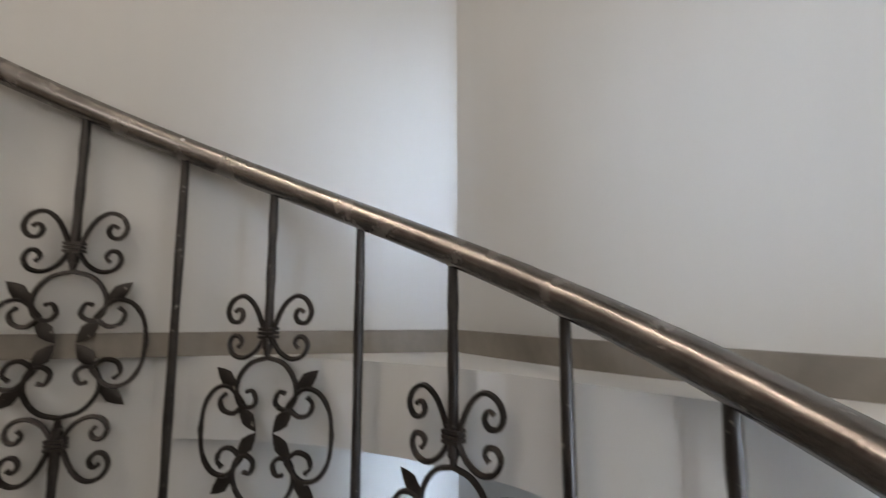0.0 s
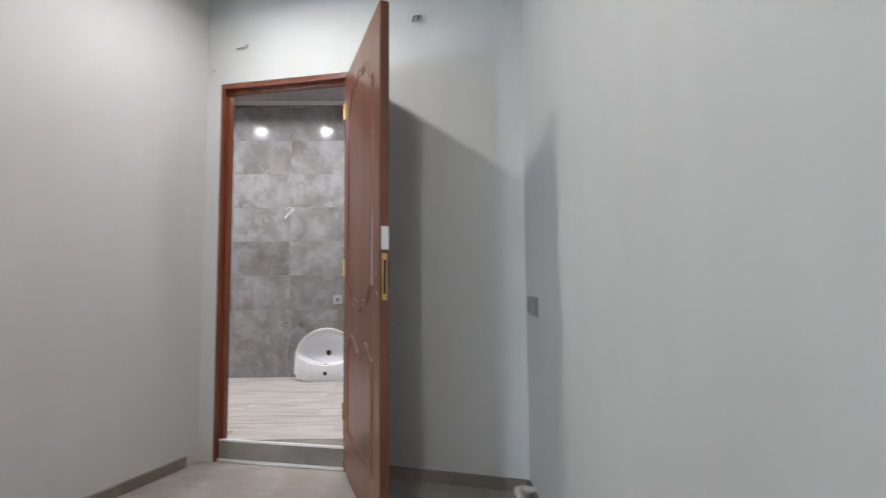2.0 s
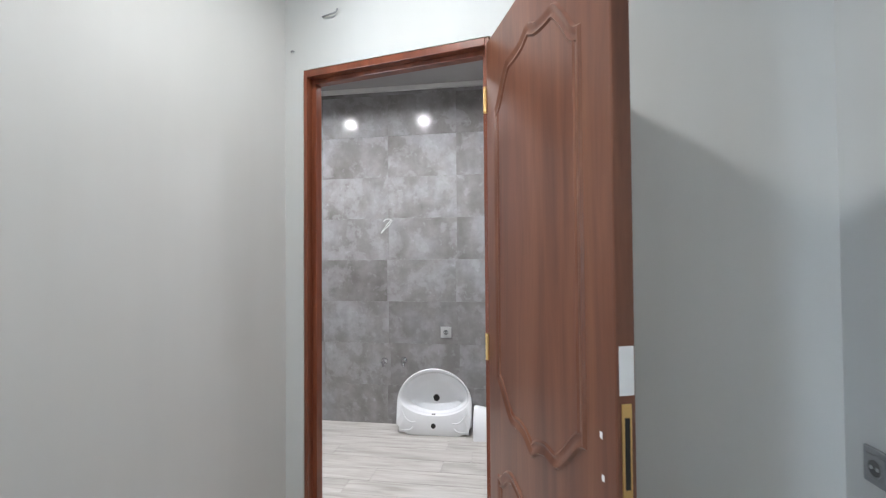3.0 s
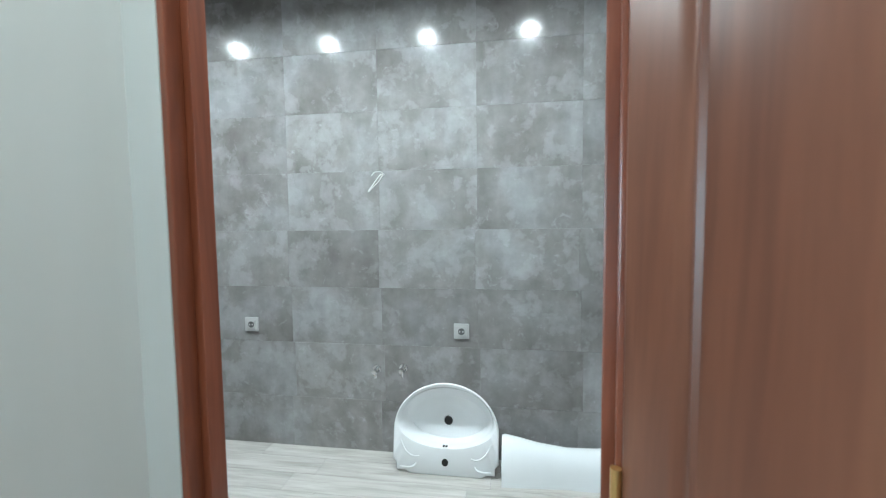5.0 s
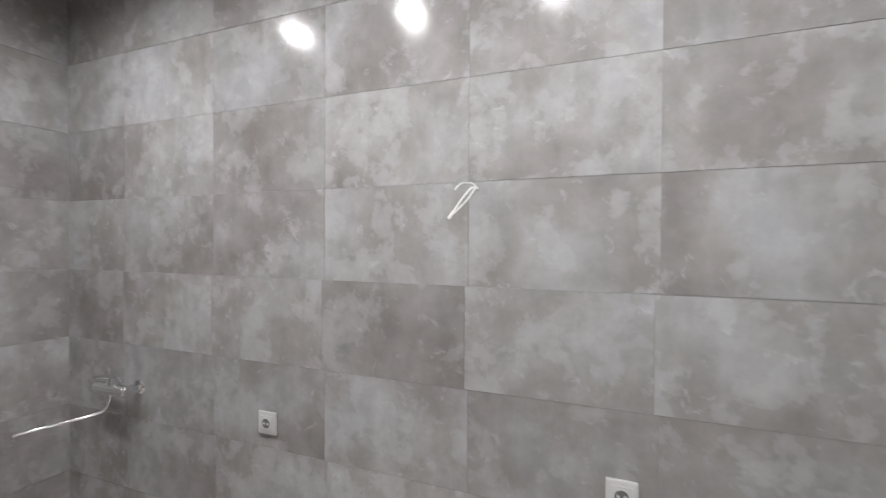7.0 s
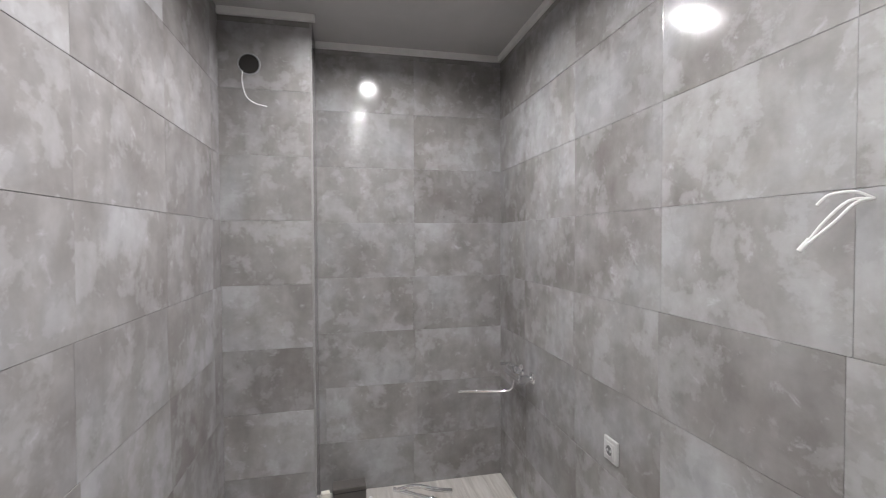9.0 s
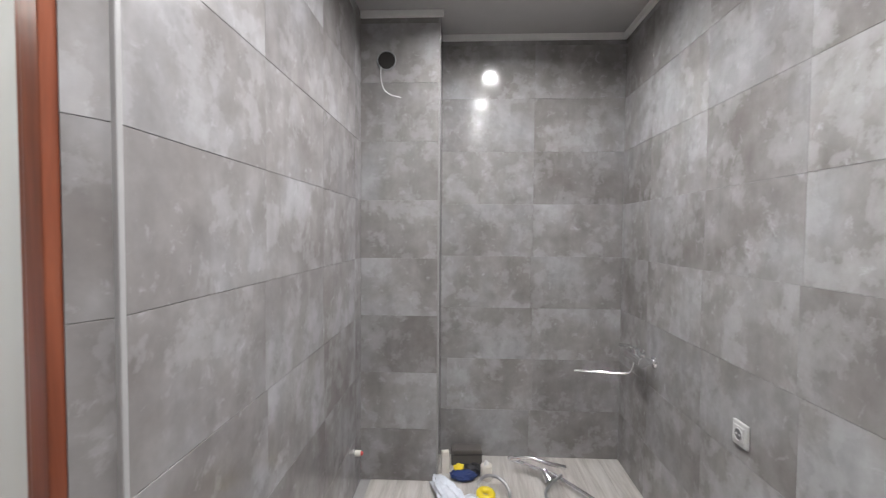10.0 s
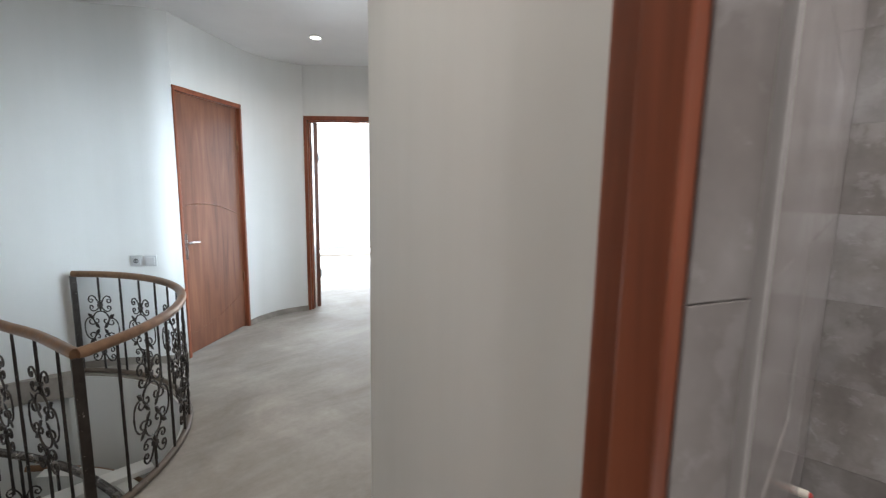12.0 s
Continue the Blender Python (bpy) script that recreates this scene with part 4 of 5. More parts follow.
jbox = thing("junction_hole", "open cable box with wire ends in the plaster", "junction box", (1.261, 0.2275, 2.385))
jbox.rotation_euler = (0, 0, math.atan2(-0.264, 0.905) )
bm = bmesh.new()
put_box(bm, (-0.045, -0.004, -0.04), (0.045, 0.0, 0.045), 0.006)
part("patch", bm, M_WHITE_PAINT, jbox)
bm = bmesh.new()
put_cyl(bm, (0.01, -0.0065, 0.005), (0.01, -0.003, 0.005), 0.030, None, 18)
part("hole", bm, M_DARK, jbox)
for k in range(4):
    bm = bmesh.new()
    put_tube(bm, spline([(0.01, -0.005, 0.01), (-0.01 + 0.012 * k, -0.03, -0.005), (-0.02 + 0.014 * k, -0.025, -0.03 - 0.006 * (k % 2))]), 0.0035, 6)
    part("wire", bm, (M_BLACK, M_GREY_PLASTIC)[k % 2], jbox)
for pts, label in (([(0.20, 0.464, 2.34), (0.235, 0.448, 2.338), (0.262, 0.446, 2.343), (0.268, 0.452, 2.36)], "thin grey wire end above the door"),
                   ([(0.048, 0.500, 2.225), (0.062, 0.482, 2.222), (0.07, 0.480, 2.215)], "short grey wire stub in the plaster")):
    bm = bmesh.new()
    put_tube(bm, spline(pts), 0.0036, 6)
    wire_end = thing("wire_stub", label, "wire", (0, 0, 0))
    part("lead", bm, M_GREY_PLASTIC, wire_end)


def downlight(x, y, z):
    ob = thing("downlight", "round recessed ceiling spotlight, switched on", "ceiling light", (x, y, z), "recessed ceiling spotlights")
    bm = bmesh.new()
    put_ring(bm, (0, 0, -0.003), (0, 0, 1), 0.045, 0.006, 28, 8)
    part("rim", bm, M_TRIM, ob, "", 60)
    bm = bmesh.new()
    put_cyl(bm, (0, 0, -0.008), (0, 0, -0.001), 0.042, None, 28)
    part("lens", bm, M_LED, ob, "glowing lens")
    return ob


for x, y in BATH_LAMPS:
    downlight(x, y, BATH_CEILING)
# the last hall fitting only goes with the added stair lamp
for x, y in HALL_LAMPS:
    downlight(x, y, HALL_CEILING)

# ---- bathroom fittings ----
socket("wall_socket", (0.442, BACK_Y, 0.812), (0, -1, 0), "white wall socket on the grey tiles", 0.083, M_SOCKET)
socket("wall_socket", (-0.780, BACK_Y, 0.818), (0, -1, 0), "white wall socket on the grey tiles", 0.083, M_SOCKET)
socket("wall_socket", (-0.235, INNER_Y, 0.80), (0, 1, 0), "white wall socket beside the door", 0.083, M_SOCKET)


def angle_valve(place, normal, label):
    ob = thing("angle_valve", label, "tap", place, "chrome water connections")
    n = Vector(normal).normalized()
    ob.rotation_euler = (0, 0, math.atan2(n.x, -n.y))
    bm = bmesh.new()
    put_cyl(bm, (0, 0, 0), (0, -0.006, 0), 0.026, 0.022, 24, 0.002)
    put_cyl(bm, (0, -0.004, 0), (0, -0.045, 0), 0.0105, None, 16, 0.002)
    part("body", bm, M_CHROME, ob, "", 40)
    bm = bmesh.new()
    put_cyl(bm, (0, -0.034, -0.004), (0, -0.034, -0.040), 0.009, 0.0105, 14, 0.002)
    part("outlet", bm, M_CHROME, ob, "", 40)
    bm = bmesh.new()
    put_cyl(bm, (0, -0.044, 0), (0, -0.064, 0), 0.014, 0.0115, 10, 0.003)
    part("knob", bm, M_CHROME, ob, "", 40)
    return ob


angle_valve((-0.034, BACK_Y, 0.585), (0, -1, 0), "chrome angle valve on the grey tiles")
angle_valve((0.117, BACK_Y, 0.595), (0, -1, 0), "chrome angle valve on the grey tiles")
angle_valve((-0.385, INNER_Y, 0.715), (0, 1, 0), "chrome double tap on the tiled wall")
angle_valve((RIGHT_X, 2.03, 0.405), (-1, 0, 0), "chrome angle valve in the tiled corner")

plug = thing("pipe_plug", "red and white plug in a pipe stub", "pipe", (-1.545, INNER_Y, 0.325))
bm = bmesh.new()
put_cyl(bm, (0, 0, 0), (0, 0.03, 0), 0.016, None, 18, 0.002)
part("stub", bm, M_PVC, plug, "", 40)
bm = bmesh.new()
put_cyl(bm, (0, 0.028, 0), (0, 0.042, 0), 0.013, 0.010, 14, 0.002)
part("cap", bm, M_RED, plug, "red cap", 40)

# bath mixer on the long wall
mixer = thing("bath_mixer", "chrome wall bath mixer with a long spout", "tap", (-1.57, BACK_Y, 0.86))
for sx in (-0.075, 0.075):
    bm = bmesh.new()
    put_cyl(bm, (sx, 0, 0), (sx, -0.008, 0), 0.032, 0.026, 28, 0.002)
    put_cyl(bm, (sx, -0.006, 0), (sx, -0.05, 0), 0.014, None, 18)
    put_cyl(bm, (sx, -0.028, 0), (sx, -0.046, 0), 0.019, None, 6, 0.001)
    part("inlet", bm, M_CHROME, mixer, "", 40)
bm = bmesh.new()
put_cyl(bm, (-0.10, -0.065, 0), (0.10, -0.065, 0), 0.026, None, 24, 0.005)
part("body", bm, M_CHROME, mixer, "", 40)
bm = bmesh.new()
put_cyl(bm, (0, -0.065, 0.01), (0, -0.068, 0.05), 0.024, 0.020, 24, 0.004)
put_tube(bm, spline([(0, -0.07, 0.048), (0.0, -0.10, 0.062), (0.002, -0.15, 0.066)]), [0.008] * 9, 10)
part("lever", bm, M_CHROME, mixer, "", 40)
bm = bmesh.new()
put_tube(bm, spline([(-0.01, -0.068, -0.015), (-0.012, -0.072, -0.05), (-0.018, -0.088, -0.084), (-0.04, -0.135, -0.096), (-0.125, -0.325, -0.110), (-0.130, -0.336, -0.116)], 5), 0.0065, 10)
part("spout", bm, M_CHROME, mixer, "long chrome swivel spout", 60)

# paper holder on the right wall
holder = thing("paper_holder", "white toilet paper bar on the tiles", "paper holder", (RIGHT_X, 1.655, 1.003))
bm = bmesh.new()
put_cyl(bm, (0, 0, 0), (-0.012, 0, 0), 0.022, 0.018, 20, 0.002)
part("rosette", bm, M_PLASTIC, holder, "", 50)
bm = bmesh.new()
put_tube(bm, [(-0.01, 0, 0), (-0.06, 0.001, 0.001), (-0.100, 0.0, 0.001)], 0.0075, 12)
part("bar", bm, M_PLASTIC, holder, "", 50)
bm = bmesh.new()
put_cyl(bm, (-0.098, 0, 0.001), (-0.108, 0, 0.001), 0.0100, 0.009, 16, 0.003)
part("end_knob", bm, M_PLASTIC, holder, "", 50)

# cable end for a mirror lamp
cable = thing("cable_end", "white three-strand cable sticking out of the tiles", "cable", (0.03, BACK_Y, 1.655))
for k, pts in enumerate(([(0, 0, 0), (-0.01, -0.03, 0.012), (-0.035, -0.055, 0.008), (-0.05, -0.065, -0.01)],
                         [(0, 0, 0), (-0.005, -0.05, -0.005), (-0.026, -0.075, -0.04), (-0.052, -0.085, -0.082)],
                         [(0, 0, 0), (0.005, -0.05, -0.01), (-0.010, -0.078, -0.045), (-0.048, -0.09, -0.084)])):
    bm = bmesh.new()
    put_tube(bm, spline(pts), 0.0026, 7)
    part("strand", bm, M_PLASTIC, cable)
bm = bmesh.new()
put_tube(bm, [(-0.045, -0.086, -0.074), (-0.058, -0.094, -0.096)], 0.0052, 7)
part("tape_tip", bm, M_PLASTIC, cable)

# fan hole in the duct with its wire
fan = thing("fan_hole", "round dark fan hole with a hanging white wire", "vent", (DUCT_X, 0.735, 2.43))
bm = bmesh.new()
put_cyl(bm, (0.0015, 0, 0), (0.003, 0, 0), 0.050, None, 32)
part("hole", bm, M_DARK, fan)
bm = bmesh.new()
put_ring(bm, (0.002, 0, 0), (1, 0, 0), 0.050, 0.004, 32, 6)
part("rim", bm, M_GREY_PLASTIC, fan, "", 60)
bm = bmesh.new()
put_tube(bm, spline([(0.002, -0.03, -0.035), (0.02, -0.028, -0.09), (0.03, -0.01, -0.16), (0.035, 0.03, -0.195), (0.04, 0.085, -0.21)]), 0.0026, 7)
part("wire", bm, M_PAPER, fan, "", 60)


# wash basin standing on its back edge against the wall
def basin_outline(a, w, top, low):
    """Round above, straight sides and foot below."""
    c, s = math.cos(a), math.sin(a)
    if s >= 0:
        return (w * c, low + (top - low) * s)
    k = min(1.0 / max(abs(c), 1e-6), 1.0 / max(abs(s), 1e-6))
    q = 0.93 if k > 1.25 else 1.0
    return (w * c * k * q, low * (1 + s * k * q))


basin = thing("wash_basin", "white ceramic wash basin propped upright against the tiles", "wash basin", (0.372, 1.928, BATH_FLOOR))
basin.rotation_euler = (radians(-9), 0, 0)
basin.scale = (1.0, 1.0, 1.07)
N = 64
rings = []
for w, top, low, base, y in ((0.205, 0.330, 0.20, 0.030, 0.128), (0.250, 0.400, 0.20, 0.012, 0.085), (0.273, 0.43, 0.20, 0.0, 0.02), (0.273, 0.432, 0.20, 0.0, 0.006), (0.268, 0.427, 0.20, 0.006, 0.0),
                             (0.258, 0.419, 0.24, 0.124, 0.002), (0.250, 0.411, 0.24, 0.128, 0.010), (0.242, 0.402, 0.24, 0.131, 0.05), (0.230, 0.390, 0.24, 0.134, 0.09), (0.208, 0.362, 0.238, 0.142, 0.115), (0.13, 0.305, 0.232, 0.185, 0.119), (0.022, 0.247, 0.228, 0.212, 0.120)):
    ring = []
    for i in range(N):
        a = 2 * math.pi * i / N
        if base < 0.1:
            x, z = basin_outline(a, w, top, low)
            z = base + z * (1 - base / top) if z < low else z
        else:
            x, z = w * math.cos(a), low + (top - low if math.sin(a) > 0 else low - base) * math.sin(a)
        ring.append((x, y, z))
    rings.append(ring)
bm = bmesh.new()
vr = [[bm.verts.new(p) for p in r] for r in rings]
for a, b in zip(vr, vr[1:]):
    for i in range(N):
        bm.faces.new((a[i], a[(i + 1) % N], b[(i + 1) % N], b[i]))
bm.faces.new(vr[0])
bm.faces.new(vr[-1])
part("bowl", bm, M_CERAMIC, basin, "", 50)
bm = bmesh.new()
put_ring(bm, (0, 0.118, 0.228), (0, 1, 0), 0.023, 0.004, 24, 8)
ring_part = part("drain_ring", bm, M_CHROME, basin, "", 60)
bm = bmesh.new()
put_cyl(bm, (0, 0.112, 0.228), (0, 0.119, 0.228), 0.021, None, 20)
part("drain_hole", bm, M_DARK, basin)
bm = bmesh.new()
put_cyl(bm, (0, -0.0015, 0.062), (0, 0.003, 0.062), 0.017, None, 20)
part("tap_hole", bm, M_DARK, basin)
bm = bmesh.new()
put_box(bm, (-0.012, -0.001, 0.134), (-0.002, 0.012, 0.140))
put_box(bm, (0.002, -0.001, 0.134), (0.012, 0.012, 0.140))
part("overflow", bm, M_DARK, basin)
for sx in (-1, 1):
    bm = bmesh.new()
    put_tube(bm, spline([(sx * 0.235, 0.001, 0.155), (sx * 0.205, -0.001, 0.105), (sx * 0.165, -0.001, 0.082), (sx * 0.135, 0.0, 0.085)]), [0.004] * 13, 8)
    put_tube(bm, spline([(sx * 0.235, 0.001, 0.03), (sx * 0.20, -0.002, 0.028), (sx * 0.165, -0.002, 0.035), (sx * 0.15, 0.0, 0.05)]), [0.005] * 13, 8)
    part("soap_ledge", bm, M_CERAMIC, basin, "", 70)

# its pedestal lying on the floor
ped = thing("basin_pedestal", "white ceramic basin pedestal lying on the floor", "pedestal", (0.66, 1.98, BATH_FLOOR))
bm = bmesh.new()
prof = [(0.0, 0.105, 0.205), (0.015, 0.108, 0.212), (0.08, 0.104, 0.20), (0.18, 0.094, 0.178), (0.32, 0.086, 0.162), (0.46, 0.088, 0.166), (0.57, 0.098, 0.184), (0.64, 0.102, 0.190), (0.655, 0.098, 0.182)]
sections = []
for x, hw, h in prof:
    outer_ring = [(x, -hw * math.cos(math.pi * i / 16), h * math.sin(math.pi * i / 16) ** 0.8) for i in range(17)]
    inner_ring = [(x, -(hw - 0.014) * math.cos(math.pi * i / 16), max(0, (h - 0.016)) * math.sin(math.pi * i / 16) ** 0.8) for i in range(16, -1, -1)]
    sections.append([bm.verts.new(p) for p in outer_ring + inner_ring])
for a, b in zip(sections, sections[1:]):
    n = len(a)
    for i in range(n):
        bm.faces.new((a[i], a[(i + 1) % n], b[(i + 1) % n], b[i]))
for s in (sections[0], sections[-1]):
    for i in range(16):
        bm.faces.new((s[i], s[i + 1], s[32 - i], s[33 - i]))
part("shell", bm, M_CERAMIC, ped, "", 50)

# grey metal profile on the floor
prof_ob = thing("metal_profile", "grey metal channel profile on the floor", "profile", (-1.02, 1.84, BATH_FLOOR))
prof_ob.rotation_euler = (0, 0, radians(8))
bm = bmesh.new()
put_box(bm, (-0.045, -0.42, 0.075), (0.045, 0.25, 0.083), 0.001)
put_box(bm, (-0.045, -0.42, 0.0), (-0.038, 0.25, 0.075), 0.001)
put_box(bm, (0.038, -0.42, 0.0), (0.045, 0.25, 0.075), 0.001)
part("channel", bm, M_STEEL, prof_ob)
tapset = thing("basin_mixer", "chrome basin mixer lying on the floor", "tap", (-1.22, 1.80, BATH_FLOOR))
bm = bmesh.new()
put_cyl(bm, (0, 0, 0.026), (0.05, -0.03, 0.030), 0.026, 0.024, 20, 0.004)
part("body", bm, M_CHROME, tapset, "", 40)
bm = bmesh.new()
put_tube(bm, spline([(0.03, -0.02, 0.05), (0.07, 0.01, 0.075), (0.13, 0.03, 0.07), (0.17, 0.04, 0.05)]), 0.010, 10)
part("spout", bm, M_CHROME, tapset, "", 60)

# ---- clutter by the end wall ----
F = BATH_FLOOR


def loose(name, label, category, place, yaw=0):
    ob = thing(name, label, category, (place[0], place[1], F + (place[2] if len(place) > 2 else 0)))
    ob.rotation_euler = (0, 0, radians(yaw))
    return ob


o = loose("tool_case", "dark grey plastic case against the wall", "case", (-1.90, 1.19), 4)
bm = bmesh.new()
put_box(bm, (-0.045, -0.09, 0), (0.045, 0.09, 0.095), 0.008)
part("shell", bm, M_CASE, o)
bm = bmesh.new()
put_box(bm, (-0.047, -0.092, 0.066), (0.047, 0.092, 0.070))
part("lid_seam", bm, M_BLACK, o)
o = loose("wood_offcut", "pale wooden offcut standing by the duct", "offcut", (-1.78, 1.065), 10)
bm = bmesh.new()
put_box(bm, (-0.018, -0.022, 0), (0.018, 0.022, 0.125), 0.003)
part("block", bm, M_CREAM, o)
o = loose("plastic_tub", "short cream plastic tub standing upright", "tub", (-1.72, 1.30))
bm = bmesh.new()
put_cyl(bm, (0, 0, 0), (0, 0, 0.085), 0.034, 0.032, 24, 0.004)
part("barrel", bm, M_CREAM, o, "", 40)
bm = bmesh.new()
put_cyl(bm, (0, 0, 0.085), (0, 0, 0.105), 0.014, 0.008, 14)
part("spout", bm, M_PLASTIC, o, "", 40)


def crumpled(name, label, category, place, size, mat, seed, yaw=0):
    o = loose(name, label, category, place, yaw)
    bm = bmesh.new()
    bmesh.ops.create_icosphere(bm, subdivisions=3, radius=1)
    for v in bm.verts:
        n = v.co.normalized()
        k = 1 + 0.28 * noise.noise(n * 2.3 + Vector((seed, 0, 0))) + 0.16 * noise.noise(n * 6 + Vector((0, seed, 0)))
        v.co = Vector((n.x * size[0] * k, n.y * size[1] * k, max(0.0, (n.z * 0.55 + 0.45) * size[2] * k)))
    part("body", bm, mat, o, "", 35)
    return o


crumpled("blue_cloth", "crumpled dark blue cloth on the floor", "cloth", (-1.72, 1.17), (0.055, 0.075, 0.045), M_BLUE, 3)
crumpled("yellow_wrapper", "crumpled yellow wrapper on the dark cloth", "wrapper", (-1.755, 1.145, 0.03), (0.035, 0.03, 0.03), M_YELLOW, 9)
crumpled("black_cloth", "crumpled black rag beside the blue cloth", "cloth", (-1.77, 1.22), (0.05, 0.06, 0.055), M_BLACK, 5)
crumpled("plastic_bag", "wrinkled clear plastic bag with blue print", "plastic bag", (-1.50, 1.09), (0.18, 0.055, 0.085), M_FILM, 7, 25)
crumpled("plastic_bag", "crumpled clear plastic film on the floor", "plastic bag", (-1.42, 1.24), (0.09, 0.09, 0.06), M_FILM, 12, 10)
# the bag's blue print, built as small lumps on top of it
for x, y in ((-1.48, 1.075), (-1.40, 1.14), (-1.57, 1.05)):
    crumpled("bag_print", "small pale blue patch of print on the plastic bag", "wrapper", (x, y, 0.062), (0.020, 0.011, 0.012), M_PALE_BLUE, 4 + x, 30)
o = loose("tape_roll", "roll of yellow tape lying flat", "tape", (-1.47, 1.285, 0.03))
bm = bmesh.new()
put_ring(bm, (0, 0, 0.03), (0.15, 0.1, 1), 0.032, 0.018, 28, 10)
part("roll", bm, M_YELLOW, o, "", 60)
o = loose("cardboard_piece", "torn brown cardboard piece", "cardboard", (-1.42, 1.39), 20)
bm = bmesh.new()
put_box(bm, (-0.07, -0.055, 0.012), (0.07, 0.055, 0.016), 0.001, Matrix.Rotation(radians(9), 4, "Y"))
part("sheet", bm, M_CARD, o)
o = loose("bottle_cap", "blue plastic cap on the floor", "cap", (-1.37, 1.50))
bm = bmesh.new()
put_cyl(bm, (0, 0, 0), (0, 0, 0.035), 0.022, 0.020, 18, 0.003)
part("cap", bm, M_BLUE, o, "", 40)
o = loose("pipe_coil", "grey coiled hose ring on the floor", "hose", (-1.52, 1.33))
bm = bmesh.new()
put_ring(bm, (0, 0, 0.05), (0.5, 0.3, 1), 0.085, 0.009, 36, 8)
part("coil", bm, M_STEEL, o, "", 60)
o = loose("shower_column", "chrome shower column lying on the floor", "shower", (-1.80, 1.45))
bm = bmesh.new()
put_tube(bm, [(-0.02, -0.02, 0.075), (0.10, 0.24, 0.04), (0.42, 0.50, 0.014)], 0.0115, 12)
part("pole", bm, M_CHROME, o, "", 60)
bm = bmesh.new()
put_tube(bm, spline([(0.0, 0.0, 0.08), (0.02, 0.10, 0.10), (0.05, 0.20, 0.085), (0.04, 0.30, 0.06)]), 0.012, 12)
part("arm", bm, M_CHROME, o, "", 60)
bm = bmesh.new()
put_tube(bm, spline([(0.12, 0.26, 0.06), (0.22, 0.16, 0.03), (0.30, 0.17, 0.012), (0.36, 0.26, 0.012), (0.30, 0.36, 0.012)]), 0.008, 10)
part("hose", bm, M_STEEL, o, "", 60)
bm = bmesh.new()
put_cyl(bm, (0.08, 0.17, 0.06), (0.12, 0.20, 0.02), 0.02, 0.035, 22, 0.003)
part("head", bm, M_CHROME, o, "", 40)


# ---- tiles and planks ----
tile_cache = {}


def tile_mesh(w, h, depth, mat, name):
    key = (round(w, 3), round(h, 3), name)
    if key not in tile_cache:
        c = 0.0007
        bm = bmesh.new()
        loops = []
        for inset, y in ((0, depth), (0, c), (c, 0)):
            loops.append([bm.verts.new((x, y, z)) for x, z in ((inset, inset), (w - inset, inset), (w - inset, h - inset), (inset, h - inset))])
        for a, b in zip(loops, loops[1:]):
            for i in range(4):
                bm.faces.new((a[i], a[(i + 1) % 4], b[(i + 1) % 4], b[i]))
        bm.faces.new(loops[-1])
        tile_cache[key] = mesh_of(name, bm, mat)
    return tile_cache[key]


rng = random.Random(5)


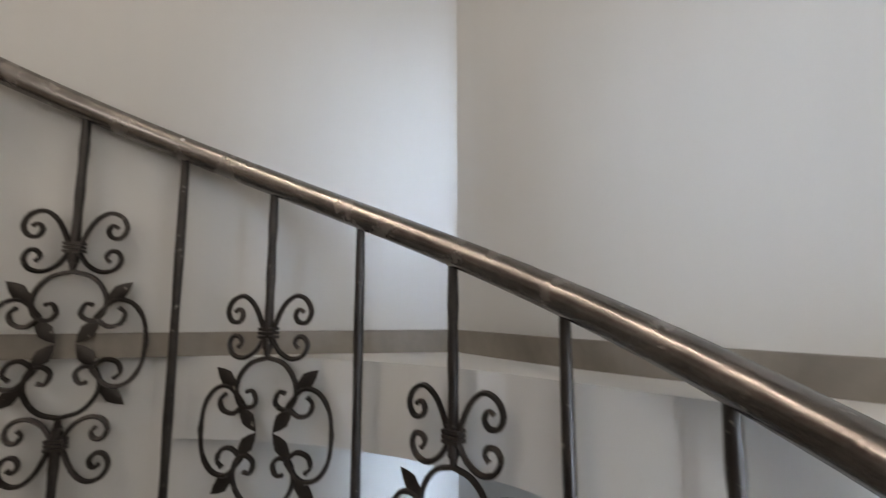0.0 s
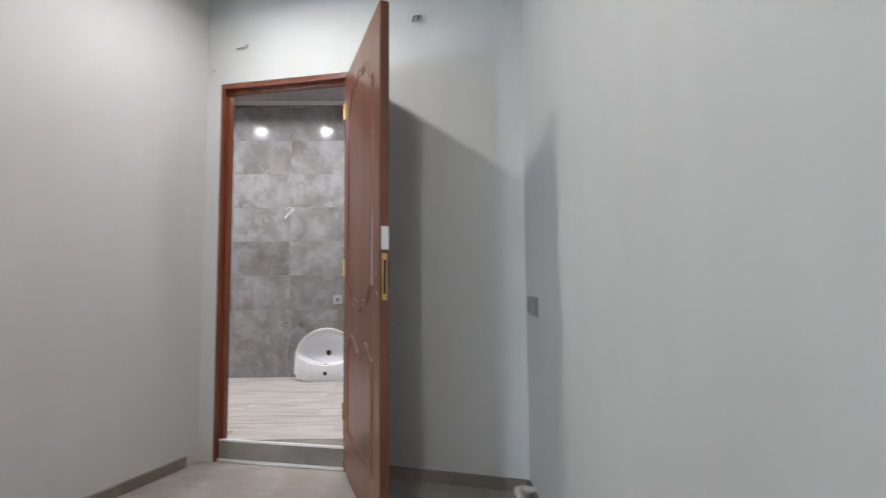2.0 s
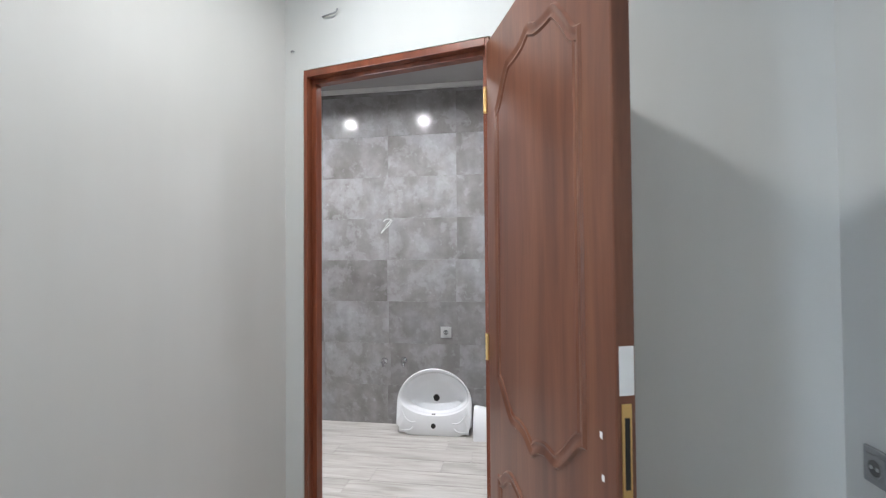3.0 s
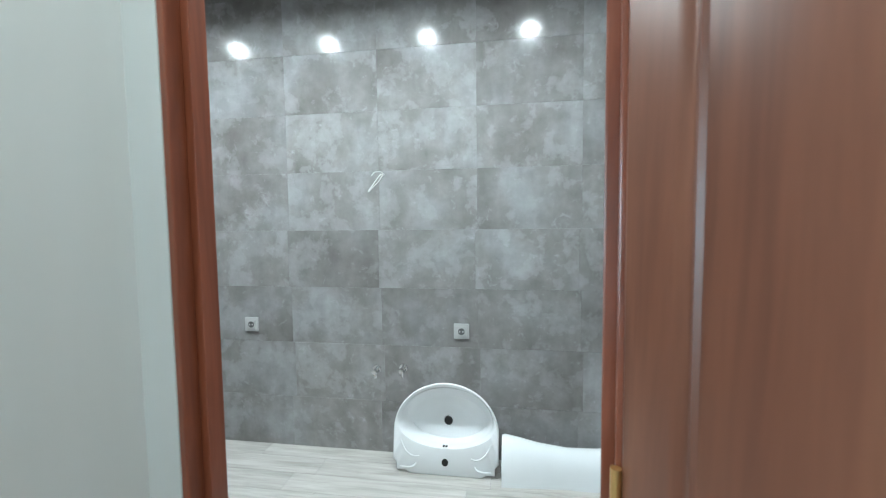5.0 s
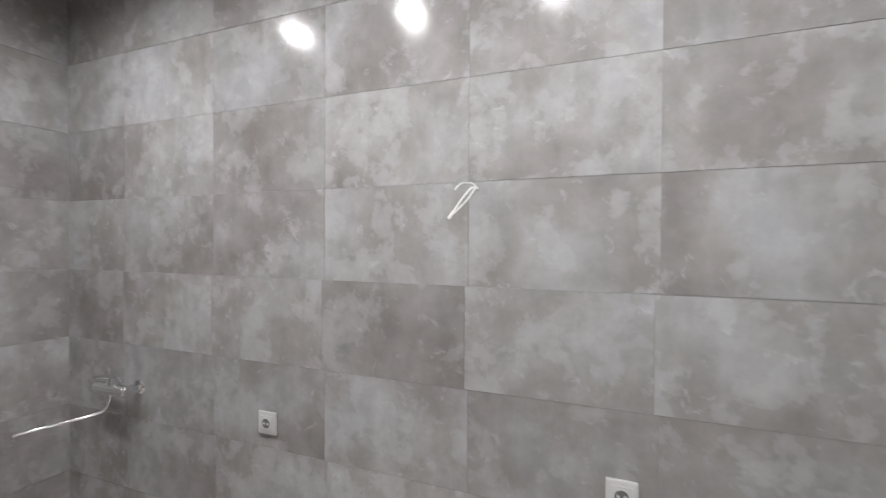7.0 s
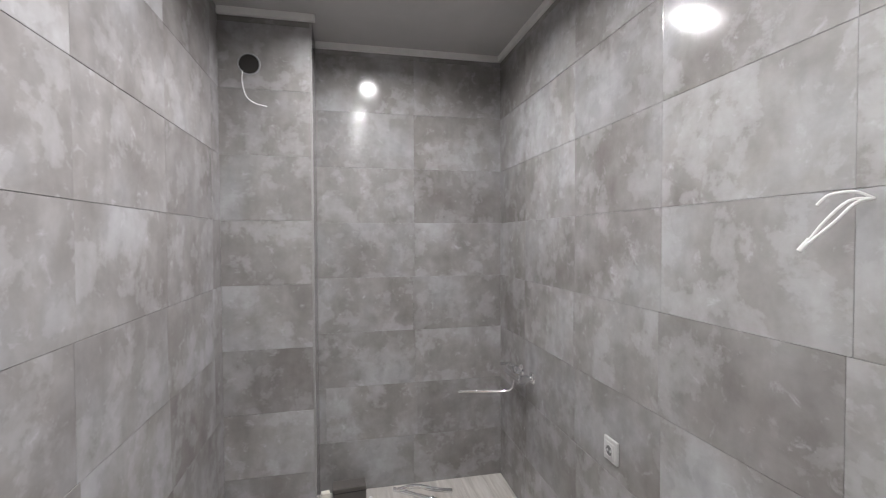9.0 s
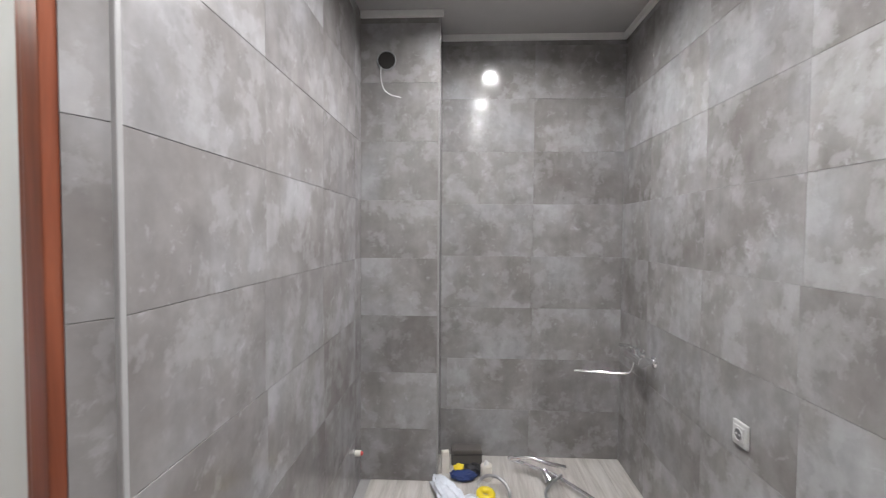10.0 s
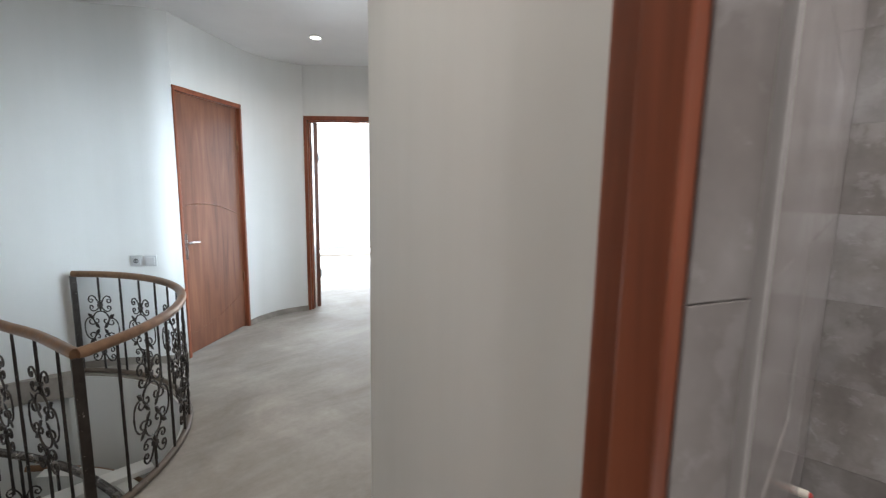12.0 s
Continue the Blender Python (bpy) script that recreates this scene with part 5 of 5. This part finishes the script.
def tile_wall(parent, start, along, length, joint_at, z_top=2.688, shift=0.0):
    """Tiles on a wall face that begins at start and runs along; seen from the left-hand normal's other side."""
    u = Vector((*along, 0)).normalized()
    n_in = Vector((-u.y, u.x, 0))
    turn = Matrix(((u.x, n_in.x, 0, 0), (u.y, n_in.y, 0, 0), (0, 0, 1, 0), (0, 0, 0, 1)))
    gap, lift = 0.0002, 0.0006
    for k, (z0, z1) in enumerate(ROWS):
        z0, z1 = max(z0, BATH_FLOOR), min(z1, z_top)
        if z1 - z0 < 0.02:
            continue
        off = (joint_at if joint_at is not None else 99.0) + (0.012 * ((k * 5) % 3 - 1) if k < 4 else 0.0)
        cuts = [0.0] + [off + TILE_W * i for i in range(-12, 13) if 0.03 < off + TILE_W * i < length - 0.03] + [length]
        for a, b in zip(cuts, cuts[1:]):
            me = tile_mesh(b - a - 2 * gap, z1 - z0 - 2 * lift, 0.006, M_TILE, "tile")
            ob = new("tile", me)
            ob.parent = parent
            lip = rng.uniform(-0.0005, 0.0006)
            ob.matrix_basis = Matrix.Translation((start[0] + u.x * (a + gap) - n_in.x * lip, start[1] + u.y * (a + gap) - n_in.y * lip, z0 + lift)) @ turn


tile_wall(WALL_BACK, (END_X, BACK_Y), (1, 0), RIGHT_X - END_X, -END_X)
tile_wall(WALL_END, (END_X, DUCT_Y), (0, 1), BACK_Y - DUCT_Y, 1.583 - DUCT_Y)
tile_wall(DUCT, (DUCT_X, INNER_Y), (0, 1), DUCT_Y - INNER_Y, None)
tile_wall(DUCT, (DUCT_X, DUCT_Y), (-1, 0), DUCT_X - END_X, None)
tile_wall(WALL_INNER, (0.062, INNER_Y), (-1, 0), 0.062 - DUCT_X, 0.062 + 0.49)
tile_wall(WALL_RIGHT, (RIGHT_X, BACK_Y), (0, -1), BACK_Y - 0.50, 0.53)
tile_wall(WALL_JAMB, (0.134, 0.5615), (-0.068, 0.034), 0.074, None, FRAME_TOP)

plank_mesh = {}
for r in range(11):
    y0 = 0.50 + 0.15 * r
    y1 = min(y0 + 0.15, BACK_Y)
    if y1 - y0 < 0.02:
        continue
    x = END_X - 0.9 * rng.random()
    while x < RIGHT_X:
        a, b = max(x, END_X if y0 > 0.6 else 0.085), min(x + 0.9, RIGHT_X)
        if y0 < 0.6:
            a = max(a, 0.145)
        if b - a > 0.03:
            w, d = b - a - 0.002, y1 - y0 - 0.002
            key = (round(w, 3), round(d, 3))
            if key not in plank_mesh:
                bm = bmesh.new()
                put_box(bm, (0, 0, -0.006), (w, d, 0.0))
                plank_mesh[key] = mesh_of("plank", bm, M_PLANK)
            ob = new("plank", plank_mesh[key])
            ob.parent = FLOOR_BATH
            ob.location = (a + 0.001, y0 + 0.001, BATH_FLOOR + rng.uniform(-0.0004, 0.0004))
        x += 0.9
